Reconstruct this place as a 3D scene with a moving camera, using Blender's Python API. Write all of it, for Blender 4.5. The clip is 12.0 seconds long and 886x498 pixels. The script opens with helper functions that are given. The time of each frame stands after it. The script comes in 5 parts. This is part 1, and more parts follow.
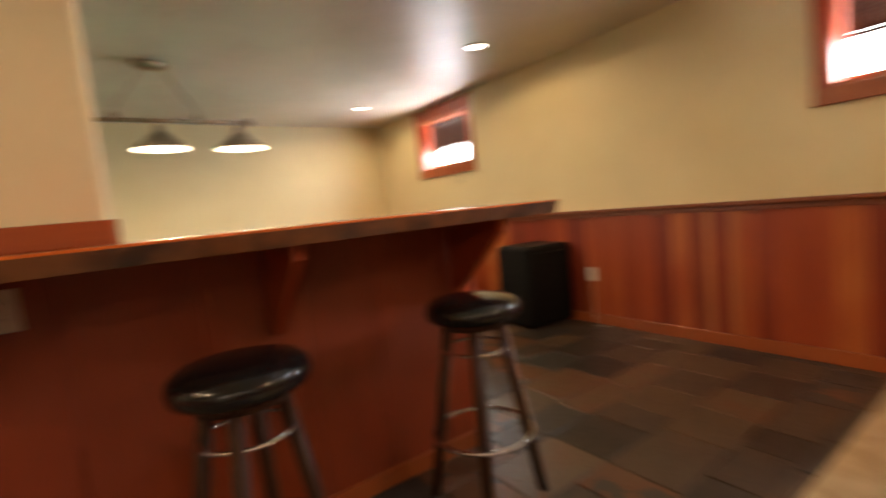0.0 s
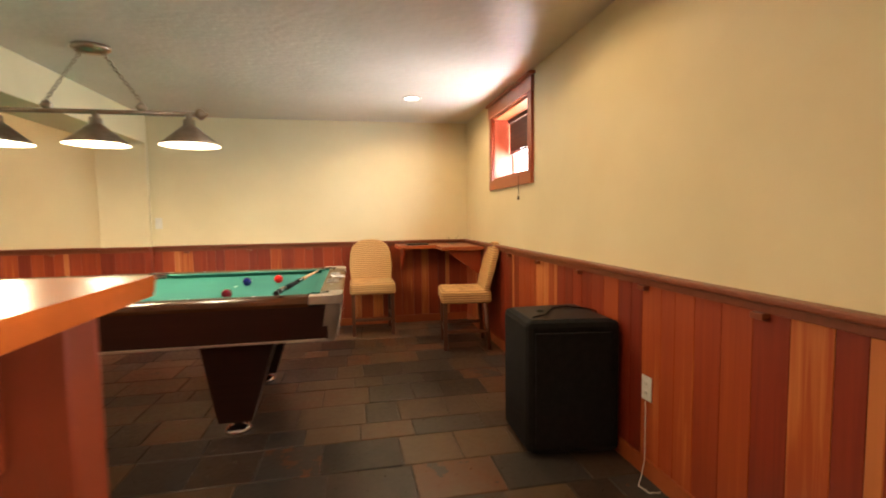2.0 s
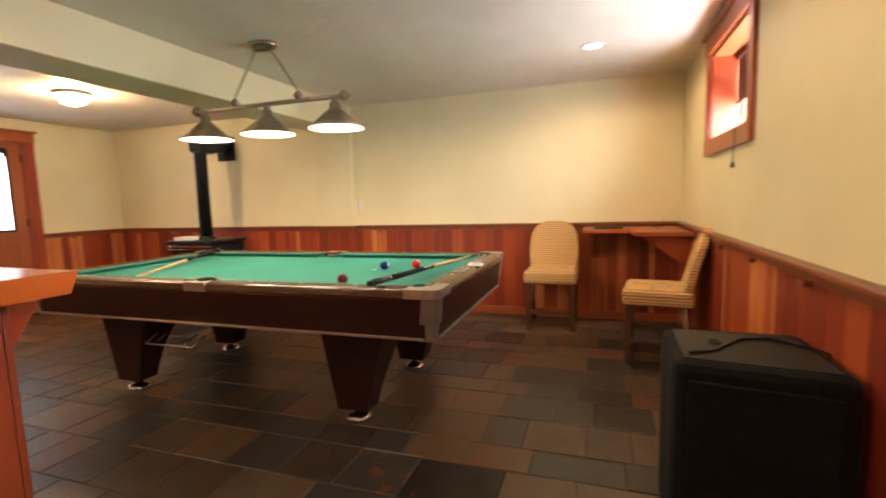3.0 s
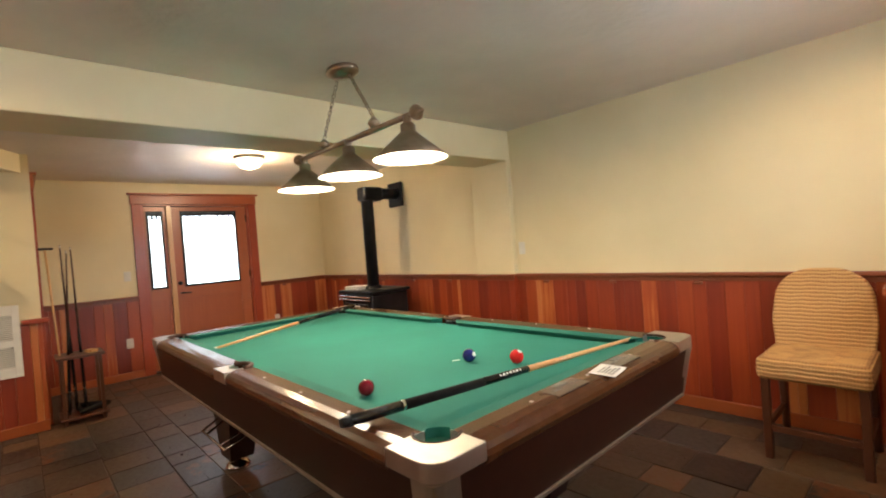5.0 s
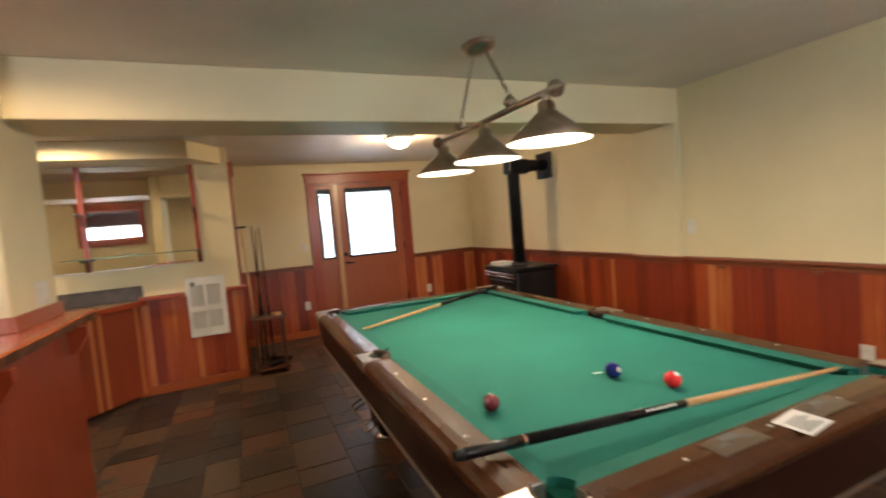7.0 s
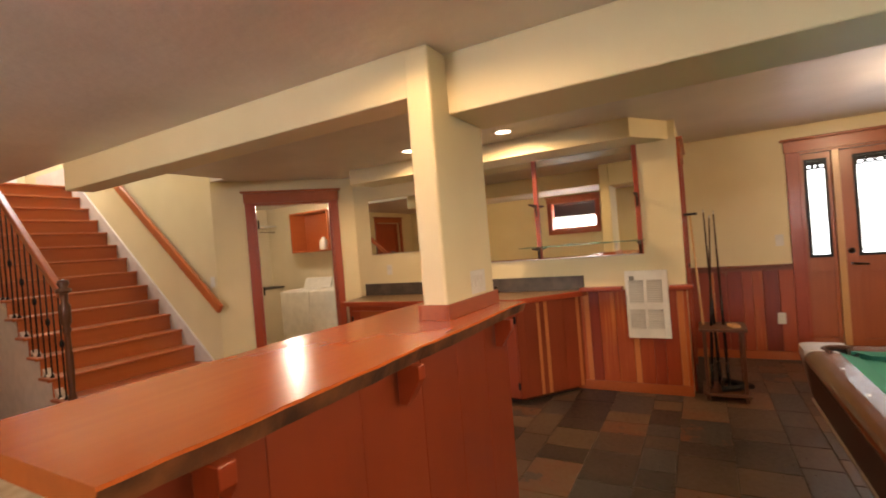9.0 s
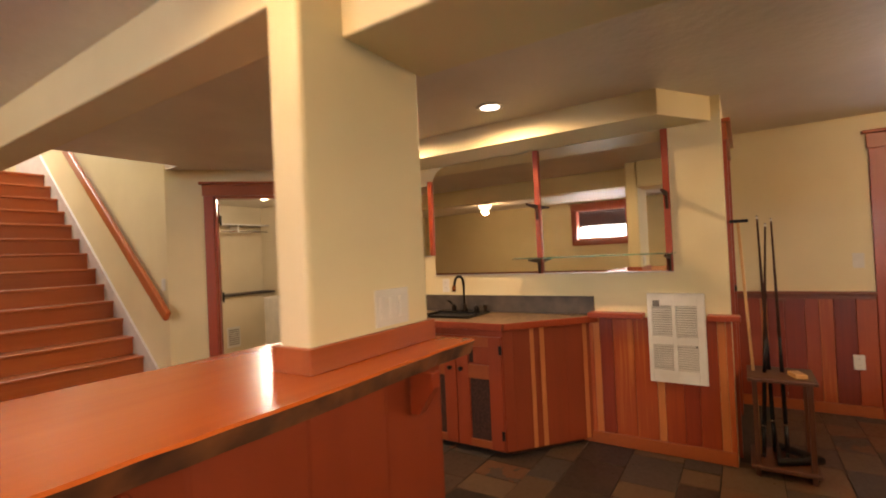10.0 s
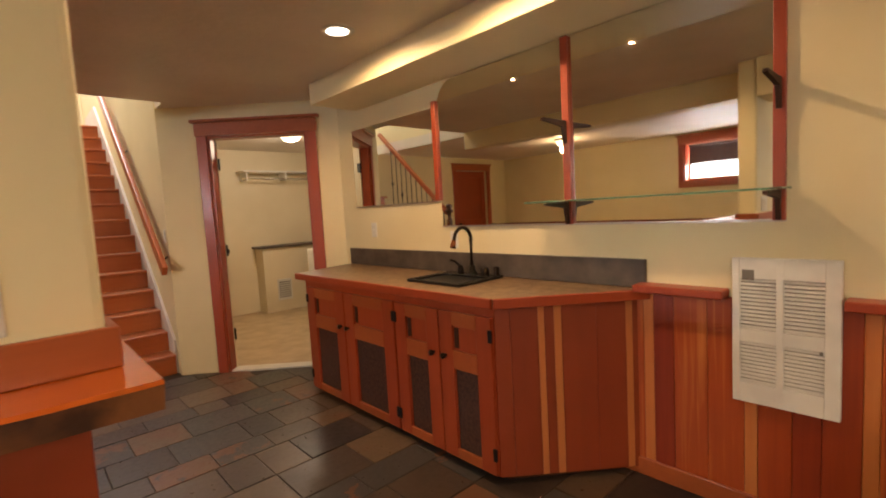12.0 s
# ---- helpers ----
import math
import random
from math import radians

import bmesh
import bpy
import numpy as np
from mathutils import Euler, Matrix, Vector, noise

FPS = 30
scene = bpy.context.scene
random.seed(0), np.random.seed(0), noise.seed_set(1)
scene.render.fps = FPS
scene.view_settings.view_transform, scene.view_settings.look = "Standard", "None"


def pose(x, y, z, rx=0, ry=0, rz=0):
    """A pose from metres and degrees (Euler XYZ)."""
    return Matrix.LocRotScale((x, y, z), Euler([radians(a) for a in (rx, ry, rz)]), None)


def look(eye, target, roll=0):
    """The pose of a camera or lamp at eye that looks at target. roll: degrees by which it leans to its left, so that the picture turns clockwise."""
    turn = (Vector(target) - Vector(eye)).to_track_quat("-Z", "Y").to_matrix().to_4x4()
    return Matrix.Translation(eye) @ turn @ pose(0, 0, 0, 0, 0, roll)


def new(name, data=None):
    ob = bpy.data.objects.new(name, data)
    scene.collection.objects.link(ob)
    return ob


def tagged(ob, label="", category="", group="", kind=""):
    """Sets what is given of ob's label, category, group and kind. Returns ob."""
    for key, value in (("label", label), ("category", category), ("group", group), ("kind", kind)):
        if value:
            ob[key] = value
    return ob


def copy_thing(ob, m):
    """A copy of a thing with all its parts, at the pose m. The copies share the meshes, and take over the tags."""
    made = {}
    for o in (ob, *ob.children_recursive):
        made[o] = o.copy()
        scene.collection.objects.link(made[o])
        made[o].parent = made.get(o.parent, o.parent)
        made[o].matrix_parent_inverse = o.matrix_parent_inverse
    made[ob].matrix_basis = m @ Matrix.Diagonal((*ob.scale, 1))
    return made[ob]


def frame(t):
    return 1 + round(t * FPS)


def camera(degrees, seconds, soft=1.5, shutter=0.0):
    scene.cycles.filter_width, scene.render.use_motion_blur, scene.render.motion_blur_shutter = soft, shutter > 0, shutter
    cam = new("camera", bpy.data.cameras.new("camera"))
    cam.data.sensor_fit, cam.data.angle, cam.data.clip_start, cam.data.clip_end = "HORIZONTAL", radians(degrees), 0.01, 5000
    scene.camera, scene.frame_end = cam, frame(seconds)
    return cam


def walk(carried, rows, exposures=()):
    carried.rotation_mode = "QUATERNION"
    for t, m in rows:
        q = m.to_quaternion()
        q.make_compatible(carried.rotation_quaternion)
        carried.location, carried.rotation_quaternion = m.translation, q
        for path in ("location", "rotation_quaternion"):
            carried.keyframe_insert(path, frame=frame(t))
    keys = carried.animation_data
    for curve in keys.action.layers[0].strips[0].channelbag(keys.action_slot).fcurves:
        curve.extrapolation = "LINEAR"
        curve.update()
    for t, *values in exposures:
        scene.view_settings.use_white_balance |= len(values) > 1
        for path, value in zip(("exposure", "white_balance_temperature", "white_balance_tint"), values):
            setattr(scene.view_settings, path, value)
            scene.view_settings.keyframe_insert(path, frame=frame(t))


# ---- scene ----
cam = camera(87.5, 12.0, 1.9, 0.4)
METRES, EYE, TILT, LEAN, TURN = 7.56, 1.097, 0.0, 0.0, -35.1
ROWS = [
    (0.0, 0.0, 0.0, 0.0, -0.51, -5.16, 5.62),
    (0.5, 0.0264, 0.0375, 0.0068, 38.81, -6.12, 3.73),
    (1.0, 0.077, 0.0884, 0.0104, 38.28, -7.73, 2.91),
    (1.5, 0.1308, 0.1448, 0.0167, 30.07, -4.53, 3.76),
    (2.0, 0.1622, 0.2058, 0.0165, 24.1, -4.04, 0.83),
    (2.5, 0.1738, 0.2655, 0.0178, 37.92, -2.5, 0.58),
    (3.0, 0.1844, 0.3144, 0.0156, 53.77, -6.06, 1.75),
    (5.0, 0.0937, 0.4595, 0.0246, 82.5, -0.61, 4.44),
    (5.5, 0.0835, 0.4747, 0.043, 88.28, -2.29, 6.29),
    (6.0, 0.0806, 0.4768, 0.0442, 92.55, -2.27, 5.54),
    (6.5, 0.0793, 0.4765, 0.0435, 94.74, -2.78, 4.26),
    (7.0, 0.0713, 0.4719, 0.0411, 101.45, -3.62, 4.83),
    (7.5, 0.0452, 0.4511, 0.0406, 119.14, -0.91, 4.48),
    (9.5, -0.056, 0.3952, 0.0415, 157.42, -0.35, 4.51),
    (10.0, -0.1141, 0.3466, 0.0366, 158.21, 0.79, 2.64),
    (10.5, -0.1646, 0.3138, 0.0369, 163.36, -0.45, 0.89),
    (11.0, -0.2068, 0.2833, 0.0343, 166.02, -0.55, 0.91),
    (11.5, -0.2304, 0.2644, 0.0317, 171.52, -3.74, 0.2),
    (12.0, -0.2468, 0.2525, 0.0286, 171.92, -4.86, 3.25),
]
walk(cam, [(t, pose(0, 0, EYE, TILT, LEAN, TURN) @ pose(METRES * x, METRES * y, METRES * z, 90 + pitch, roll, yaw)) for t, x, y, z, yaw, pitch, roll in ROWS],
     exposures=[(0.0, 0.15, 6500, 11), (1.0, 0.42, 6450, 11), (3.0, 0.45, 6150, 10), (4.8, 0.24, 5950, 9), (6.5, -0.16, 5850, 9), (7.7, -0.12, 6050, 11), (9.5, 0.04, 7000, 19), (11.0, -0.2, 6850, 18), (12.0, -0.04, 6850, 18)])

# ---- light and world ----
world = bpy.data.worlds.new("world")
scene.world = world
world.use_nodes = True
wn = world.node_tree.nodes
sky = wn.new("ShaderNodeTexSky")
sky.sky_type = "NISHITA"
sky.sun_disc = False
sky.sun_elevation = radians(40)
sky.sun_rotation = radians(200)
world.node_tree.links.new(sky.outputs[0], wn["Background"].inputs[0])
wn["Background"].inputs[1].default_value = 0.12
sun = new("sun", bpy.data.lights.new("sun", "SUN"))
sun.data.energy, sun.data.angle, sun.data.color = 1.0, radians(12), (1.0, 0.95, 0.88)
sun.matrix_world = look((0, 0, 20), (9, -5, 10))


def lamp(name, kind, watts, colour, m, size=0.1, size_y=None, spread=None, spot=None):
    d = bpy.data.lights.new(name, kind)
    d.energy, d.color = watts, colour
    if kind == "AREA":
        d.size = size
        if size_y:
            d.shape, d.size_y = "RECTANGLE", size_y
    else:
        d.shadow_soft_size = size
    if spot:
        d.spot_size, d.spot_blend = radians(spot), 0.35
    ob = new(name, d)
    ob.matrix_world = m
    return ob


WARM = (1.0, 0.68, 0.37)
DAY = (0.92, 0.96, 1.0)
CEIL = 2.29
DOWNLIGHTS = [(2.45, 4.8, 40), (2.43, 2.76, 28), (-1.80, 1.345, 56), (-1.80, 0.435, 56), (0.5, 1.78, 36)]
for x, y, watts in DOWNLIGHTS:
    lamp("downlight_bulb", "SPOT", watts, WARM, pose(x, y, CEIL - 0.012), 0.03, spot=172)
LAMP_X, LAMP_Y = (-0.172, 0.36, 0.891), 3.82
for x in LAMP_X:
    lamp("pool_bulb", "POINT", 21, (1.0, 0.80, 0.54), pose(x, LAMP_Y, 1.715), 0.04)
lamp("dome_bulb", "POINT", 40, WARM, pose(-2.05, 4.18, 2.14), 0.06)
lamp("laundry_bulb", "POINT", 34, (1.0, 0.86, 0.64), pose(-2.84, -2.37, 2.14), 0.08)
lamp("south_bulb", "POINT", 26, WARM, pose(1.75, -1.35, 2.14), 0.06)
# daylight in the openings
lamp("window_light", "AREA", 95, DAY, look((3.47, 4.355, 1.84), (2.0, 4.355, 2.1)), 0.86, 0.52)
lamp("window_light_south", "AREA", 95, DAY, look((3.47, 0.35, 1.83), (2.0, 0.35, 2.1)), 0.9, 0.54)
lamp("door_light", "AREA", 18, DAY, look((-4.02, 4.17, 1.45), (-2.0, 4.17, 1.45)), 1.2, 0.95)
# added fill lamp under the closed stairwell ceiling, brightens the upper flight; no window there
lamp("stairwell_fill", "AREA", 130, (0.80, 0.90, 1.0), look((-0.75, -4.6, 4.9), (-0.75, -4.2, 2.0)), 1.1, 1.6)


# ---- materials ----
def mat(name, rough=0.5, metal=0.0):
    m = bpy.data.materials.new(name)
    m.use_nodes = True
    t = m.node_tree
    b = t.nodes["Principled BSDF"]
    b.inputs["Roughness"].default_value = rough
    b.inputs["Metallic"].default_value = metal
    return m, t, b


def node(t, kind, **sets):
    n = t.nodes.new(kind)
    for k, v in sets.items():
        n.inputs[k.replace("_", " ")].default_value = v
    return n


def ramp(t, fac, stops):
    r = t.nodes.new("ShaderNodeValToRGB")
    e = r.color_ramp.elements
    while len(e) < len(stops):
        e.new(0.5)
    for el, (p, c) in zip(e, stops):
        el.position, el.color = p, (*c, 1)
    t.links.new(fac, r.inputs[0])
    return r.outputs[0]


def bump(t, b, height, strength, distance):
    n = node(t, "ShaderNodeBump", Strength=strength, Distance=distance)
    t.links.new(height, n.inputs["Height"])
    t.links.new(n.outputs[0], b.inputs["Normal"])


def mottled(name, dark, light, rough=0.5, metal=0.0, scale=6.0, fine=120.0, relief=0.1, depth=0.002, spread=(0.35, 0.65)):
    """A surface with broad uneven tone and a fine grain."""
    m, t, b = mat(name, rough, metal)
    co = t.nodes.new("ShaderNodeTexCoord")
    n1 = node(t, "ShaderNodeTexNoise", Scale=scale, Detail=5.0)
    n2 = node(t, "ShaderNodeTexNoise", Scale=fine, Detail=3.0)
    for n in (n1, n2):
        t.links.new(co.outputs["Object"], n.inputs["Vector"])
    t.links.new(ramp(t, n1.outputs[0], [(spread[0], dark), (spread[1], light)]), b.inputs["Base Color"])
    bump(t, b, n2.outputs[0], relief, depth)
    return m


def wood(name, tones, rough=0.35, grain=(40, 40, 1.6), coat=0.15, relief=0.08, each=0.8):
    """Long-grained wood; every piece has a tone of its own."""
    m, t, b = mat(name, rough)
    b.inputs["Coat Weight"].default_value = coat
    b.inputs["Coat Roughness"].default_value = 0.2
    co = t.nodes.new("ShaderNodeTexCoord")
    info = t.nodes.new("ShaderNodeObjectInfo")
    off = node(t, "ShaderNodeVectorMath")
    off.operation = "ADD"
    t.links.new(co.outputs["Object"], off.inputs[0])
    mul = node(t, "ShaderNodeMath")
    mul.operation = "MULTIPLY"
    mul.inputs[1].default_value = 37.0
    t.links.new(info.outputs["Random"], mul.inputs[0])
    t.links.new(mul.outputs[0], off.inputs[1])
    mp = node(t, "ShaderNodeMapping")
    mp.inputs["Scale"].default_value = grain
    t.links.new(off.outputs[0], mp.inputs["Vector"])
    n1 = node(t, "ShaderNodeTexNoise", Scale=1.0, Detail=6.0, Distortion=0.6)
    t.links.new(mp.outputs[0], n1.inputs["Vector"])
    n2 = node(t, "ShaderNodeTexNoise", Scale=1.3, Detail=2.0)
    t.links.new(off.outputs[0], n2.inputs["Vector"])
    a = node(t, "ShaderNodeMath")
    a.operation = "MULTIPLY_ADD"
    a.inputs[1].default_value = 0.45
    t.links.new(n1.outputs[0], a.inputs[0])
    r = node(t, "ShaderNodeMath")
    r.operation = "MULTIPLY"
    r.inputs[1].default_value = each
    t.links.new(info.outputs["Random"], r.inputs[0])
    a2 = node(t, "ShaderNodeMath")
    a2.operation = "MULTIPLY_ADD"
    a2.inputs[1].default_value = 0.3
    t.links.new(n2.outputs[0], a2.inputs[0])
    t.links.new(r.outputs[0], a2.inputs[2])
    t.links.new(a2.outputs[0], a.inputs[2])
    k = len(tones) - 1
    t.links.new(ramp(t, a.outputs[0], [(0.2 + 0.85 * i / k, c) for i, c in enumerate(tones)]), b.inputs["Base Color"])
    bump(t, b, n1.outputs[0], relief, 0.001)
    return m


def glow(name, colour, strength):
    m = bpy.data.materials.new(name)
    m.use_nodes = True
    b = m.node_tree.nodes["Principled BSDF"]
    b.inputs["Base Color"].default_value = (*colour, 1)
    b.inputs["Emission Color"].default_value = (*colour, 1)
    b.inputs["Emission Strength"].default_value = strength
    return m


def plain(name, colour, rough=0.5, metal=0.0):
    return mottled(name, tuple(c * 0.88 for c in colour), colour, rough, metal, 9.0, 200.0, 0.03, 0.0005)


M_WALL = mottled("wall_paint", (0.67, 0.572, 0.34), (0.73, 0.632, 0.39), 0.55, scale=1.4, fine=70.0, relief=0.12, depth=0.003)
M_CEIL = mottled("ceiling_plaster", (0.62, 0.56, 0.48), (0.70, 0.63, 0.55), 0.42, scale=2.0, fine=20.0, relief=0.5, depth=0.007)
M_PLANK = wood("fir_plank", [(0.11, 0.010, 0.003), (0.17, 0.017, 0.005), (0.22, 0.026, 0.006), (0.28, 0.040, 0.008), (0.34, 0.060, 0.011), (0.50, 0.16, 0.04)], 0.42, coat=0.06, each=0.6)
M_BARFRONT = wood("bar_panel_wood", [(0.19, 0.027, 0.007), (0.26, 0.042, 0.010), (0.31, 0.056, 0.013)], 0.45, (9, 9, 1.2), coat=0.05, each=0.12)
M_TRIM = wood("fir_trim", [(0.24, 0.031, 0.008), (0.33, 0.049, 0.011), (0.40, 0.069, 0.015)], 0.38, each=0.2)
M_RAIL = wood("chair_rail_wood", [(0.15, 0.035, 0.012), (0.22, 0.055, 0.018), (0.30, 0.085, 0.028)], 0.4, each=0.2)
M_TRIM_X = wood("fir_trim_level", [(0.26, 0.055, 0.014), (0.36, 0.085, 0.02), (0.46, 0.13, 0.035)], 0.35, (1.6, 40, 40), each=0.2)
M_BARTOP = wood("bar_top_wood", [(0.40, 0.080, 0.012), (0.50, 0.110, 0.016), (0.57, 0.145, 0.024)], 0.24, (1.4, 22, 22), coat=0.2, each=0.1)
M_BARK = mottled("live_edge", (0.05, 0.02, 0.01), (0.22, 0.08, 0.025), 0.6, scale=9.0, fine=40.0, relief=0.5, depth=0.006)
M_STAIR = wood("stair_wood", [(0.30, 0.06, 0.015), (0.40, 0.10, 0.025), (0.48, 0.145, 0.04)], 0.33, (1.4, 30, 30), coat=0.25, each=0.35)
M_DOORWOOD = wood("door_wood", [(0.27, 0.062, 0.018), (0.35, 0.092, 0.028), (0.41, 0.120, 0.040)], 0.36, each=0.2)
M_GROUT = mottled("grout", (0.036, 0.026, 0.019), (0.062, 0.046, 0.033), 0.8, scale=20.0)
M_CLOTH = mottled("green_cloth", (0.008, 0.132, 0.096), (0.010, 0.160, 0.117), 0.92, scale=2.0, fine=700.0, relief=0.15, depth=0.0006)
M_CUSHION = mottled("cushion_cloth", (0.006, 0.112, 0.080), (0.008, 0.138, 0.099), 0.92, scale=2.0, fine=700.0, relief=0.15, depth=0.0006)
M_SCORE = plain("smoked_score_plate", (0.11, 0.075, 0.05), 0.3)
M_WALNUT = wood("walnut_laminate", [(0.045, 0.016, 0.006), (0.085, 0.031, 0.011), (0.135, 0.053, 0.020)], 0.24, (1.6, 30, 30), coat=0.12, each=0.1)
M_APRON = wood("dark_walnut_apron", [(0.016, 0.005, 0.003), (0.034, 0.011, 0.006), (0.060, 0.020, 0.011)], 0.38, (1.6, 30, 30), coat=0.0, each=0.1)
M_ALU = mottled("satin_aluminium", (0.42, 0.37, 0.31), (0.54, 0.48, 0.41), 0.36, 0.9, 8.0)
M_CHROME = plain("chrome", (0.78, 0.76, 0.74), 0.12, 1.0)
M_NICKEL = mottled("brushed_nickel", (0.36, 0.29, 0.22), (0.48, 0.40, 0.32), 0.28, 1.0, 12.0)
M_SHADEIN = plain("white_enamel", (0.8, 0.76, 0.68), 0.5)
M_BLACK = mottled("black_paint", (0.004, 0.004, 0.0045), (0.009, 0.009, 0.0095), 0.42, scale=10.0)
M_CARPET = mottled("black_carpet", (0.003, 0.003, 0.003), (0.007, 0.006, 0.006), 0.9, scale=30.0, fine=300.0, relief=0.5)
M_VINYL = mottled("black_vinyl", (0.006, 0.006, 0.007), (0.012, 0.012, 0.013), 0.17, scale=12.0, fine=60.0, relief=0.06)
M_DARKWOOD = wood("dark_wood", [(0.03, 0.011, 0.005), (0.055, 0.020, 0.009), (0.075, 0.028, 0.012)], 0.55, coat=0.0, each=0.2)
M_SAP = wood("pale_sapwood", [(0.40, 0.12, 0.03), (0.50, 0.17, 0.05), (0.56, 0.22, 0.07)], 0.36, each=0.3)
M_BEIGE = mottled("beige_carpet", (0.42, 0.30, 0.17), (0.52, 0.39, 0.24), 0.95, scale=8.0, fine=400.0, relief=0.6, depth=0.004)
M_CHAIRLEG = wood("chair_leg_wood", [(0.055, 0.017, 0.007), (0.095, 0.031, 0.012), (0.135, 0.047, 0.019)], 0.4, each=0.2)
M_WHITE = plain("white_enamel_metal", (0.74, 0.72, 0.67), 0.35)
M_PLATE = plain("white_plastic", (0.70, 0.67, 0.60), 0.4)
M_SLOT = plain("dark_slot", (0.16, 0.15, 0.13), 0.6)
M_PAN = plain("grey_heater_pan", (0.30, 0.28, 0.24), 0.6)
M_COUNTER = mottled("stone_laminate", (0.13, 0.078, 0.042), (0.26, 0.165, 0.09), 0.33, scale=26.0, fine=90.0, relief=0.03)
M_SPLASH = mottled("slate_splash", (0.05, 0.038, 0.030), (0.10, 0.077, 0.058), 0.45, scale=9.0)
M_MESH = mottled("door_mesh_panel", (0.040, 0.016, 0.010), (0.075, 0.032, 0.020), 0.7, scale=60.0, fine=300.0, relief=0.4)
M_BRONZE = mottled("oiled_bronze", (0.02, 0.014, 0.01), (0.045, 0.03, 0.02), 0.3, 0.8, 14.0)
M_COPPER = plain("copper", (0.45, 0.17, 0.07), 0.25, 1.0)
M_LINO = mottled("tan_vinyl_floor", (0.42, 0.30, 0.17), (0.55, 0.41, 0.25), 0.4, scale=5.0)
M_CREAM = mottled("cream_paint", (0.66, 0.57, 0.40), (0.72, 0.63, 0.46), 0.5, scale=1.5, fine=70.0, relief=0.1)
M_SKIRT = plain("white_skirt", (0.66, 0.60, 0.55), 0.45)
M_PAPER = plain("paper", (0.75, 0.72, 0.66), 0.8)
M_CUEWOOD = wood("cue_maple", [(0.50, 0.27, 0.10), (0.60, 0.34, 0.14), (0.66, 0.40, 0.18)], 0.3, (1.6, 60, 60), each=0.1)
M_GROUND = mottled("ground", (0.10, 0.10, 0.07), (0.2, 0.19, 0.14), 0.9, scale=0.6)
M_LIT = glow("lit_bulb", (1.0, 0.9, 0.72), 9.0)
M_DOME = glow("lit_dome_glass", (1.0, 0.88, 0.66), 3.2)
for q in (M_BLACK, M_CARPET, M_MESH, M_DARKWOOD, M_WALNUT, M_APRON):
    q.node_tree.nodes["Principled BSDF"].inputs["Specular IOR Level"].default_value = 0.25

m, t, b = mat("mirror", 0.015, 1.0)
b.inputs["Base Color"].default_value = (0.80, 0.80, 0.74, 1)
M_MIRROR = m
m, t, b = mat("glass", 0.02)
b.inputs["Base Color"].default_value = (0.95, 0.98, 0.97, 1)
b.inputs["Transmission Weight"].default_value = 1.0
b.inputs["IOR"].default_value = 1.45
M_GLASS = m
m, t, b = mat("green_edge_glass", 0.03)
b.inputs["Base Color"].default_value = (0.45, 0.85, 0.75, 1)
b.inputs["Transmission Weight"].default_value = 0.9
M_SHELFGLASS = m
# woven seagrass of the chairs
m, t, b = mat("woven_rattan", 0.7)
co = t.nodes.new("ShaderNodeTexCoord")
w1 = node(t, "ShaderNodeTexWave", Scale=15.0, Distortion=2.0, Detail=2.0)
w1.bands_direction = "Z"
w2 = node(t, "ShaderNodeTexWave", Scale=24.0, Distortion=2.0, Detail=2.0)
w2.bands_direction = "X"
cross = node(t, "ShaderNodeMath")
cross.operation = "MULTIPLY"
cross.inputs[1].default_value = 0.3
mx = node(t, "ShaderNodeMath")
mx.operation = "MULTIPLY_ADD"
mx.inputs[1].default_value = 0.7
for w, target in ((w1, mx), (w2, cross)):
    t.links.new(co.outputs["Object"], w.inputs["Vector"])
    t.links.new(w.outputs["Fac"], target.inputs[0])
t.links.new(cross.outputs[0], mx.inputs[2])
t.links.new(ramp(t, mx.outputs[0], [(0.05, (0.27, 0.125, 0.040)), (0.6, (0.60, 0.355, 0.130))]), b.inputs["Base Color"])
bump(t, b, mx.outputs[0], 0.6, 0.006)
M_RATTAN = m
# slate: every tile has its own colour, with rust and cleft
m, t, b = mat("slate_tile", 0.32)
co = t.nodes.new("ShaderNodeTexCoord")
info = t.nodes.new("ShaderNodeObjectInfo")
geo = t.nodes.new("ShaderNodeNewGeometry")
sm = node(t, "ShaderNodeMath")
t.links.new(info.outputs["Random"], sm.inputs[0])
t.links.new(geo.outputs["Random Per Island"], sm.inputs[1])
fr = node(t, "ShaderNodeMath")
fr.operation = "FRACT"
t.links.new(sm.outputs[0], fr.inputs[0])
n1 = node(t, "ShaderNodeTexNoise", Scale=5.0, Detail=8.0, Roughness=0.65)
n2 = node(t, "ShaderNodeTexNoise", Scale=34.0, Detail=5.0)
for n in (n1, n2):
    t.links.new(geo.outputs["Position"], n.inputs["Vector"])
ad = node(t, "ShaderNodeMath")
ad.operation = "MULTIPLY_ADD"
ad.inputs[1].default_value = 0.5
t.links.new(n1.outputs[0], ad.inputs[0])
t.links.new(fr.outputs[0], ad.inputs[2])
t.links.new(ramp(t, ad.outputs[0], [(0.22, (0.016, 0.013, 0.012)), (0.42, (0.040, 0.027, 0.019)), (0.62, (0.068, 0.043, 0.027)), (0.85, (0.105, 0.066, 0.037)), (1.05, (0.125, 0.048, 0.022)), (1.3, (0.042, 0.036, 0.031))]), b.inputs["Base Color"])
r = ramp(t, n2.outputs[0], [(0.3, (0.27, 0.27, 0.27)), (0.7, (0.46, 0.46, 0.46))])
t.links.new(r, b.inputs["Roughness"])
bump(t, b, n1.outputs[0], 0.14, 0.006)
b.inputs["Specular IOR Level"].default_value = 0.35
M_SLATE = m


